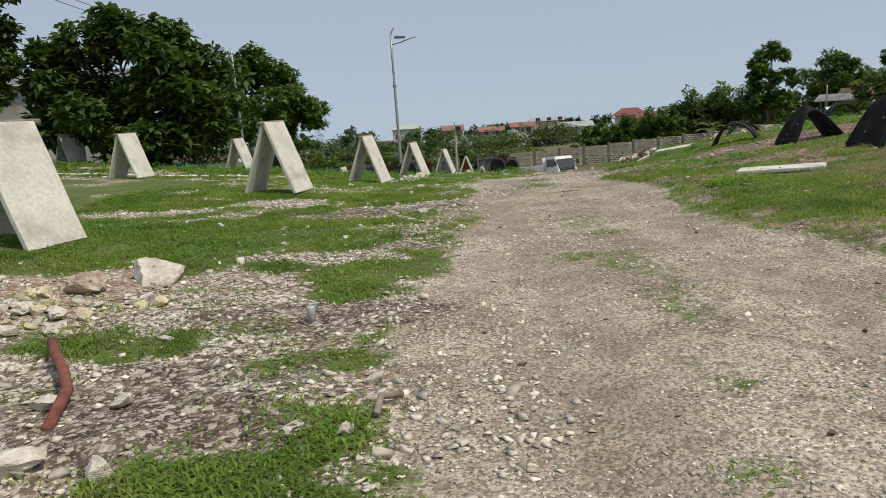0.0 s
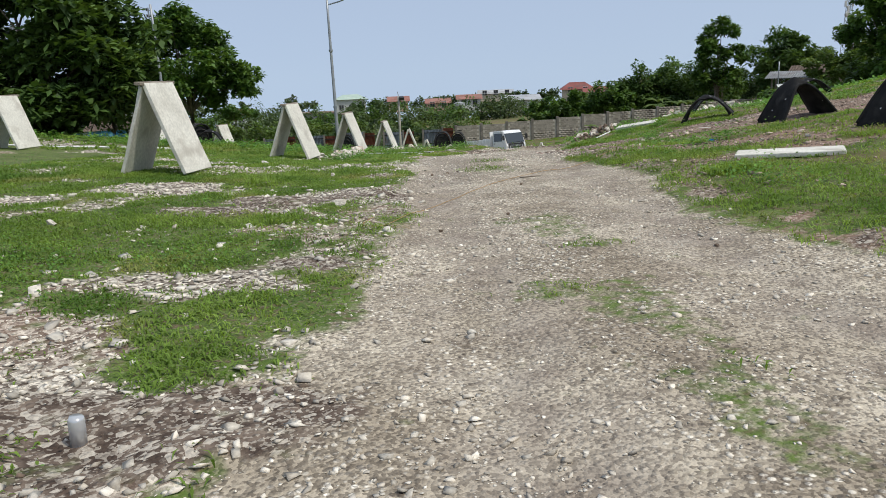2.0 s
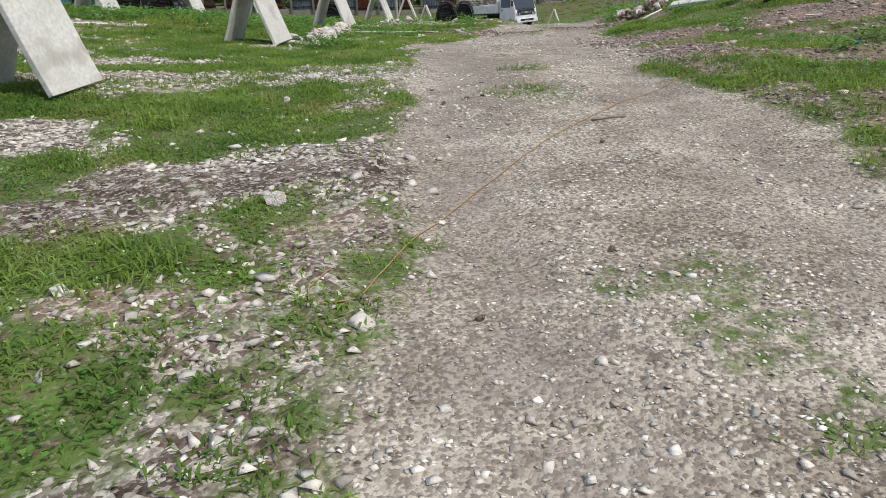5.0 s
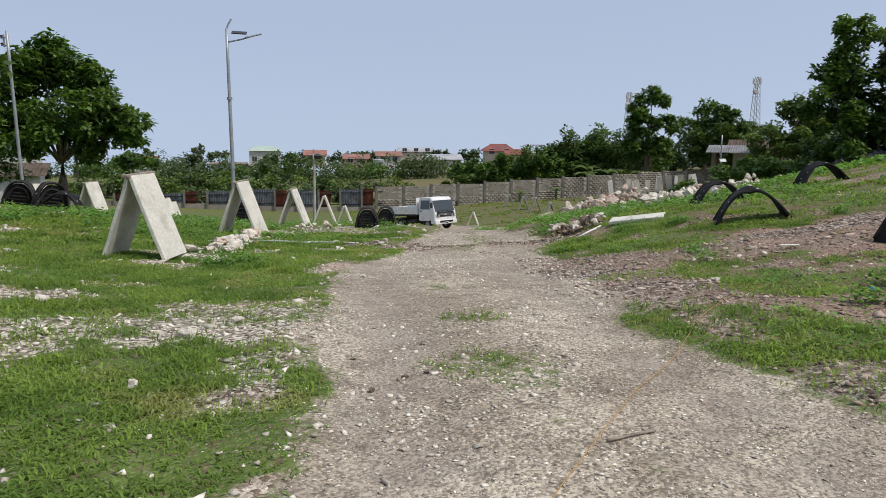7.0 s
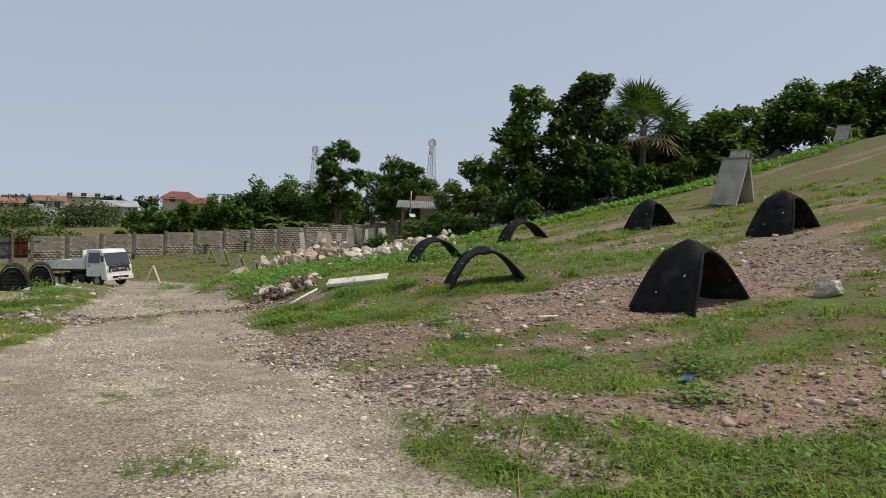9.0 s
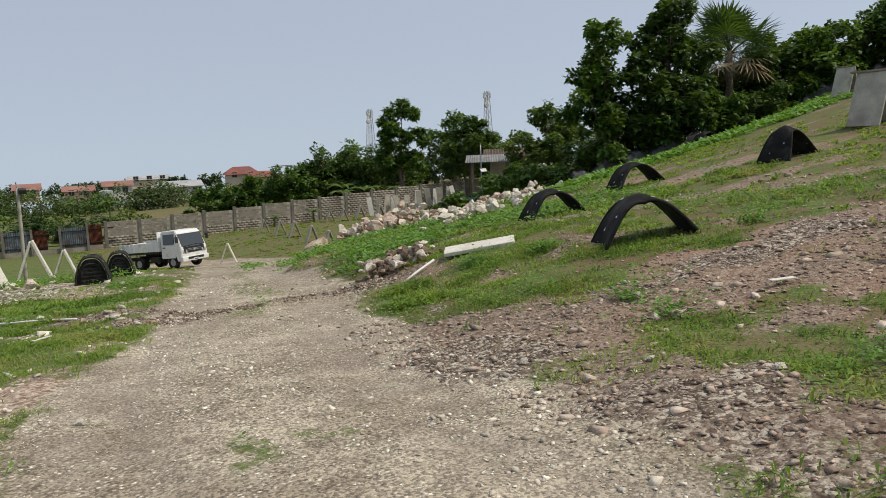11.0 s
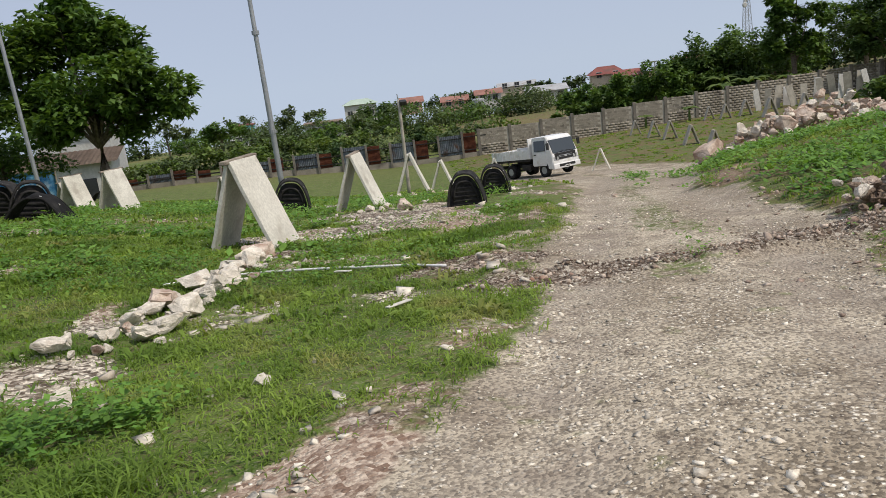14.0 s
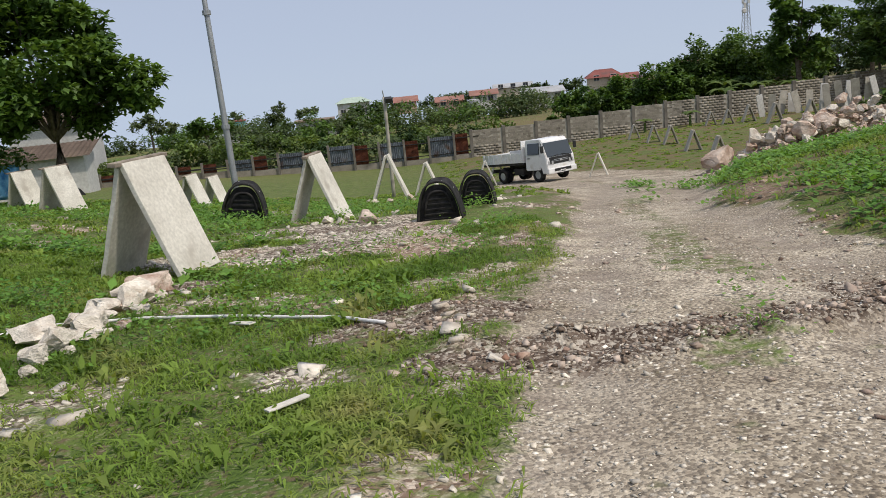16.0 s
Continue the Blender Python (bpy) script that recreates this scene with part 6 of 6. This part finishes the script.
# sheds near the right-hand trees and at the left edge
def shed(x, y, turn, w, d, h, wall, roof, label, rise=0.6, z=None, posts=False):
    z0 = on_ground(x, y) if z is None else z
    ob = thing("shed", pose(x, y, z0 - 0.3, 0, 0, turn), label, "shed")
    h = h + 0.3
    if posts:
        for dx in (-w / 2, w / 2):
            for dy in (-d / 2, d / 2):
                bm = bmesh.new()
                box(bm, (0.14, 0.14, h), (dx, dy, h / 2), bevel=0.01)
                part("post", bm, WOOD_OLD, ob)
        bm = bmesh.new()
        box(bm, (w * 0.95, 0.1, h * 0.4), (0, d / 2, h * 0.2))
        part("back_wall", bm, wall, ob)
    else:
        bm = bmesh.new()
        box(bm, (w, d, h), (0, 0, h / 2), bevel=0.02)
        part("wall", bm, wall, ob)
        bm = bmesh.new()
        box(bm, (w * 0.22, 0.06, h * 0.62), (w * 0.2, -d / 2 - 0.02, h * 0.34), bevel=0.01)
        part("doorway", bm, DARK_OPENING, ob, "dark doorway")
    bm = bmesh.new()
    zig, W2 = 40, w / 2 + 0.5
    rows = []
    for i in range(zig + 1):
        x_ = -W2 + 2 * W2 * i / zig
        o = 0.02 * math.cos(math.pi * i)
        rows.append((bm.verts.new((x_, -d / 2 - 0.5, h + 0.02 + o)), bm.verts.new((x_, d / 2 + 0.5, h + rise + o))))
    for (a, b), (c, e) in zip(rows, rows[1:]):
        bm.faces.new((a, c, e, b))
    bmesh.ops.solidify(bm, geom=bm.faces[:], thickness=0.03)
    part("roof", bm, roof, ob)
    return ob


shed(32.6, 65.0, -32, 2.6, 3, 1.9, ROOF_BROWN, ROOF_GREY, "open shed with a white metal roof in shade", 0.5, z=-2.0, posts=True)
shed(36.0, 67.0, -32, 3.6, 3, 2.3, WALL_BEIGE, ROOF_BROWN, "low shed with a rusty brown roof", 0.6, z=-2.1)
shed(38.5, 99.5, -22, 6.0, 3, 3.4, ROOF_BROWN, ROOF_BROWN, "open long-roofed shed above the wall", 0.3, z=-4.2, posts=True)
shed(-24.5, 51.5, 8, 7.5, 8, 6.6, WALL_GREY, ROOF_GREY, "large weathered grey concrete building", 1.2)
shed(-23.0, 75.0, 12, 6.0, 4, 2.6, WALL_WHITE, ROOF_BROWN, "white-walled shed with a worn brown roof", 0.8)
shed(-27.5, 88.5, 8, 6.0, 5, 5.5, WALL_WHITE, ROOF_BROWN, "tall pale building behind the trees", 1.0)

tarp = thing("printed_tarp", pose(-22.8, 66.0, on_ground(-22.8, 66.0)), "blue and white printed tarpaulin hung as a screen", "tarpaulin")
bm = bmesh.new()
rows = [[bm.verts.new((-2.6 + 5.2 * i / 24, 0.07 * math.sin(i * 1.1) + 0.04 * math.sin(i * 2.7 + j), 0.3 + 1.9 * j / 8 - 0.06 * math.sin(i * 0.26) * (j == 8))) for i in range(25)] for j in range(9)]
for a, b in zip(rows, rows[1:]):
    for i in range(24):
        bm.faces.new((a[i], a[i + 1], b[i + 1], b[i]))
bmesh.ops.solidify(bm, geom=bm.faces[:], thickness=0.01)
part("sheet", bm, BLUE_TARP, tarp, smooth=True)
for dx in (-2.6, 0, 2.6):
    bm = bmesh.new()
    tube(bm, [(dx, 0.1, -0.2), (dx, 0.1, 2.3)], 0.04, 6)
    part("stake", bm, WOOD_OLD, tarp)

for dx, mat, label in ((0.0, BLUE_TARP, "crumpled blue tarpaulin hung beside a shed"), (1.3, WALL_WHITE, "white cloth sheet hung beside a shed")):
    x0, y0 = 30.2 + dx, 63.6
    rag = thing("hung_sheet", pose(x0, y0, on_ground(x0, y0)), label, "tarpaulin")
    bm = bmesh.new()
    rows = [[bm.verts.new((0.1 * i - 0.6, 0.09 * math.sin(i * 1.3 + dx) + 0.03 * math.sin(i * 2.9 + j), 0.1 + 0.2 * j - 0.08 * math.sin(i * 0.5) * (j == 7))) for i in range(13)] for j in range(8)]
    for a, b in zip(rows, rows[1:]):
        for i in range(12):
            bm.faces.new((a[i], a[i + 1], b[i + 1], b[i]))
    bmesh.ops.solidify(bm, geom=bm.faces[:], thickness=0.01)
    part("sheet", bm, mat, rag, smooth=True)
    bm = bmesh.new()
    for px in (-0.6, 0.6):
        tube(bm, [(px, 0.12, -0.2), (px, 0.12, 1.7)], 0.03, 6)
    part("stakes", bm, WOOD_OLD, rag)

# plastic sheet fence below the tall trees
screen = thing("plastic_sheet_fence", pose(0, 0, 0), "crumpled silver-black plastic sheeting along the tree line", "fence")
pts = [(25.5, 47.0), (29.0, 46.4), (33.0, 45.6), (37.5, 47.6), (42.0, 48.8), (46.0, 46.5), (50.0, 45.5)]
bm = bmesh.new()
rs_ = np.random.RandomState(5)
cols = []
for i in range(91):
    t = i / 90 * (len(pts) - 1)
    k = min(int(t), len(pts) - 2)
    x = pts[k][0] + (pts[k + 1][0] - pts[k][0]) * (t - k)
    y = pts[k][1] + (pts[k + 1][1] - pts[k][1]) * (t - k) - 0.8
    z = on_ground(x, y)
    hgt = 0.85 + 0.2 * math.sin(i * 0.9) + 0.1 * math.sin(i * 2.3)
    cols.append([bm.verts.new((x, y - 0.35 * (1 - j / 5) + rs_.normal(0, 0.05), z - 0.1 + hgt * j / 5)) for j in range(6)])
for a, b in zip(cols, cols[1:]):
    for j in range(5):
        bm.faces.new((a[j], b[j], b[j + 1], a[j + 1]))
bmesh.ops.solidify(bm, geom=bm.faces[:], thickness=0.008)
part("sheeting", bm, BLACK_SHEET, screen, smooth=True)

# leaning concrete slabs at the far end of the wall
for k in range(13):
    x, y = 29.0 + 0.55 * k + rr.uniform(-0.2, 0.2), 79.5 - 0.35 * k + rr.uniform(-0.3, 0.3)
    ob = thing("leaning_slab", pose(x, y, on_ground(x, y) - 0.1, rr.uniform(-12, 5), rr.uniform(-14, 14), rr.uniform(-20, 20)), "pale worn slab leaning upright near the wall", "slab", "leaning slabs")
    bm = bmesh.new()
    box(bm, (rr.uniform(0.4, 0.6), 0.06, rr.uniform(1.3, 2.3)), (0, 0, 0.9), bevel=0.012)
    part("panel", bm, CONCRETE_OLD if k % 3 else WALL_WHITE, ob)


# ---- lattice masts ----
def mast(x, y, z, height, w, label):
    ob = thing("lattice_mast", pose(x, y, z), label, "mast")
    for dx in (-1, 1):
        for dy in (-1, 1):
            bm = bmesh.new()
            tube(bm, [(dx * w, dy * w, 0), (dx * w * 0.35, dy * w * 0.35, height)], 0.09, 5)
            part("leg", bm, STEEL, ob)
    bm = bmesh.new()
    for k in range(12):
        z0, z1 = height * k / 12, height * (k + 1) / 12
        a0, a1 = w * (1 - 0.65 * k / 12), w * (1 - 0.65 * (k + 1) / 12)
        for s_ in (-1, 1):
            tube(bm, [(-a0, s_ * a0, z0), (a1, s_ * a1, z1)], 0.05, 4)
            tube(bm, [(a0, s_ * a0, z0), (-a1, s_ * a1, z1)], 0.05, 4)
            tube(bm, [(s_ * a0, -a0, z0), (s_ * a1, a1, z1)], 0.05, 4)
    part("bracing", bm, STEEL, ob)
    for k in range(5):
        bm = bmesh.new()
        box(bm, (0.5, 0.35, 1.5), (0.9 * math.cos(k * 1.3), 0.9 * math.sin(k * 1.3), height - 1.2 - 1.3 * (k % 2)), bevel=0.04)
        part("antenna", bm, WALL_WHITE, ob, "pale antenna panel")
    bm = bmesh.new()
    tube(bm, [(-1.0, -0.9, height - 4), (-1.0, -1.3, height - 4)], [0.75, 0.55], 14)
    part("dish", bm, WALL_WHITE, ob, "round dish")
    return ob


mast(103.2, 250.5, -6, 19.5, 1.5, "distant steel lattice mast on the hill")
mast(121.4, 207.4, -4, 20.0, 1.3, "distant telecom mast with antennas and dish")


# ---- small things ----
def lone(name, m, label, category, size, mat):
    bm = bmesh.new()
    box(bm, size, bevel=0.012)
    ob = part(name, bm, mat)
    ob.matrix_world = m
    return tagged(ob, label, category)


lone("concrete_slab", pose(7.2, 24.75, on_ground(7.2, 24.75) + 0.06, 7, -9, -34), "pale concrete slab lying tilted in the grass", "slab", (1.1, 0.42, 0.06), CONCRETE)
lone("concrete_slab", pose(5.5, 13.0, on_ground(5.5, 13.0) + 0.05, 0, -3, -28), "flat pale concrete slab resting in grass", "slab", (1.3, 0.62, 0.06), CONCRETE)


def pipe(name, pts, r, mat, label, category, sides=8):
    bm = bmesh.new()
    tube(bm, pts, r, sides)
    ob = part(name, bm, mat, smooth=True)
    return tagged(ob, label, category)


def along(xy, lift, stiff=0):
    """Points over the ground along a line; a stiff pipe evens out the bumps."""
    out = []
    for (x0, y0), (x1, y1) in zip(xy, xy[1:]):
        for k in range(8):
            x, y = x0 + (x1 - x0) * k / 8, y0 + (y1 - y0) * k / 8
            out.append((x, y, on_ground(x, y) + lift))
    if stiff:
        z = [p[2] for p in out]
        out = [(p[0], p[1], float(np.mean(z[max(0, i - stiff):i + stiff + 1]))) for i, p in enumerate(out)]
    return out


pipe("water_pipe", along(((-1.6, 26.95), (-1.2, 27.2), (-0.5, 27.22), (0.4, 26.96), (1.2, 26.54), (1.62, 26.15)), 0.04, 6), 0.014, PVC, "thin white PVC water pipe lying across grass", "pipe")
pipe("water_pipe", [(5.85, 24.65, on_ground(5.85, 24.65) + 0.03), (6.15, 24.8, on_ground(6.15, 24.8) + 0.07), (6.5, 24.95, on_ground(6.5, 24.95) + 0.1)], 0.018, PVC, "short white PVC pipe sticking from the bank", "pipe")
pipe("water_pipe", along(((-14, 24.6), (-9, 25.2), (-5.5, 26.2)), 0.04), 0.025, PVC, "white PVC pipe lying over the field", "pipe")
pipe("orange_rope", along(((0.13, 10.49), (0.04, 10.33), (0.05, 10.22), (0.13, 10.19), (0.26, 10.24), (0.33, 10.45), (0.54, 11.0), (0.93, 11.75), (1.49, 12.68), (2.5, 14.09), (3.16, 14.89), (3.64, 15.54), (4.39, 16.34), (5.77, 17.45)), 0.012), 0.0032, ROPE, "thin orange rope trailing over gravel and grass", "rope", 6)
pipe("rusty_pipe", [(x, y, on_ground(x, y) + h) for x, y, h in ((-2.52, 5.36, 0.10), (-2.34, 5.04, 0.11), (-2.16, 4.76, 0.10), (-2.04, 4.55, 0.07), (-2.0, 4.36, 0.05), (-1.97, 4.16, 0.0))], 0.032, RED_PIPE, "bent rusty red pipe among stones", "pipe", 10)
for k in range(14):
    a, b = rr.uniform(0, 6.28), rr.uniform(0.05, 0.16)
    cx, cy = 0.42 + rr.gauss(0, 0.03), 10.26 + rr.gauss(0, 0.03)
    strand = [(cx + b * math.cos(a + 0.7 * i) * (0.4 + 0.2 * i), cy + b * math.sin(a + 0.7 * i) * (0.3 + 0.2 * i)) for i in range(4)]
    pipe("rope_strand", [(x, y, on_ground(x, y) + 0.014) for x, y in strand], 0.0018, DRY_STRAW, "thin pale strand of frayed rope on gravel", "rope", 4)["group"] = "frayed rope strands"
can = pipe("drink_can", [(-0.96, 6.12, on_ground(-0.96, 6.12) - 0.02), (-0.958, 6.12, on_ground(-0.96, 6.12) + 0.10), (-0.956, 6.12, on_ground(-0.96, 6.12) + 0.115)], [0.033, 0.033, 0.027], LAMP_GLASS, "small grey metal can standing on soil", "can", 12)
pipe("stick", [(-0.30, 4.12, on_ground(-0.30, 4.12) + 0.03), (-0.29, 4.3, on_ground(-0.29, 4.3) + 0.05), (-0.19, 4.4, on_ground(-0.19, 4.4) + 0.03)], 0.02, WOOD_OLD, "short grey broken stick on gravel", "stick")
pipe("stick", along(((2.0, 13.3), (2.35, 13.42)), 0.012), 0.008, WOOD_OLD, "thin dry twig on the track", "stick")
for x, y, turn in ((5.76, 16.1, 20), (5.6, 9.6, 60)):
    bm = bmesh.new()
    rows = [[bm.verts.new((0.035 * i + rr.uniform(-0.01, 0.01), 0.03 * j + rr.uniform(-0.01, 0.01), rr.uniform(0, 0.05))) for i in range(5)] for j in range(4)]
    for a, b in zip(rows, rows[1:]):
        for i in range(4):
            bm.faces.new((a[i], a[i + 1], b[i + 1], b[i]))
    bmesh.ops.solidify(bm, geom=bm.faces[:], thickness=0.003)
    ob = part("plastic_scrap", bm, BLUE_SCRAP)
    ob.matrix_world = pose(x, y, on_ground(x, y) + 0.02, 0, 0, turn)
    tagged(ob, "crumpled scrap of blue plastic on the ground", "litter", "litter")
for x, y in ((1.1, 24.67), (0.44, 26.69), (6.8, 19.0)):
    bm = bmesh.new()
    box(bm, (0.24, 0.07, 0.012), bevel=0.004)
    for v in bm.verts:
        v.co.z += 0.25 * v.co.x ** 2
    ob = part("wood_chip", bm, CONCRETE)
    ob.matrix_world = pose(x, y, on_ground(x, y) + 0.05, rr.uniform(-10, 10), rr.uniform(-12, 12), rr.uniform(0, 180))
    tagged(ob, "pale broken board piece lying in grass", "board")
for x, y in ((0.9, 14.4), (1.15, 14.7), (1.3, 14.75), (1.45, 10.7), (1.9, 12.6), (2.85, 9.0), (0.5, 4.9), (1.75, 3.7), (2.7, 5.2), (0.75, 10.1)):
    bm = rock_bm(int(x * 100), detail=1)
    ob = part("dark_pebble", bm, CLOD)
    ob.matrix_world = pose(x, y, on_ground(x, y) + 0.012, 0, 0, 30 * x) @ Matrix.Diagonal((0.08, 0.05, 0.04, 1))
    tagged(ob, "small dark clod lying on the gravel", "clod", "dark clods on the track")
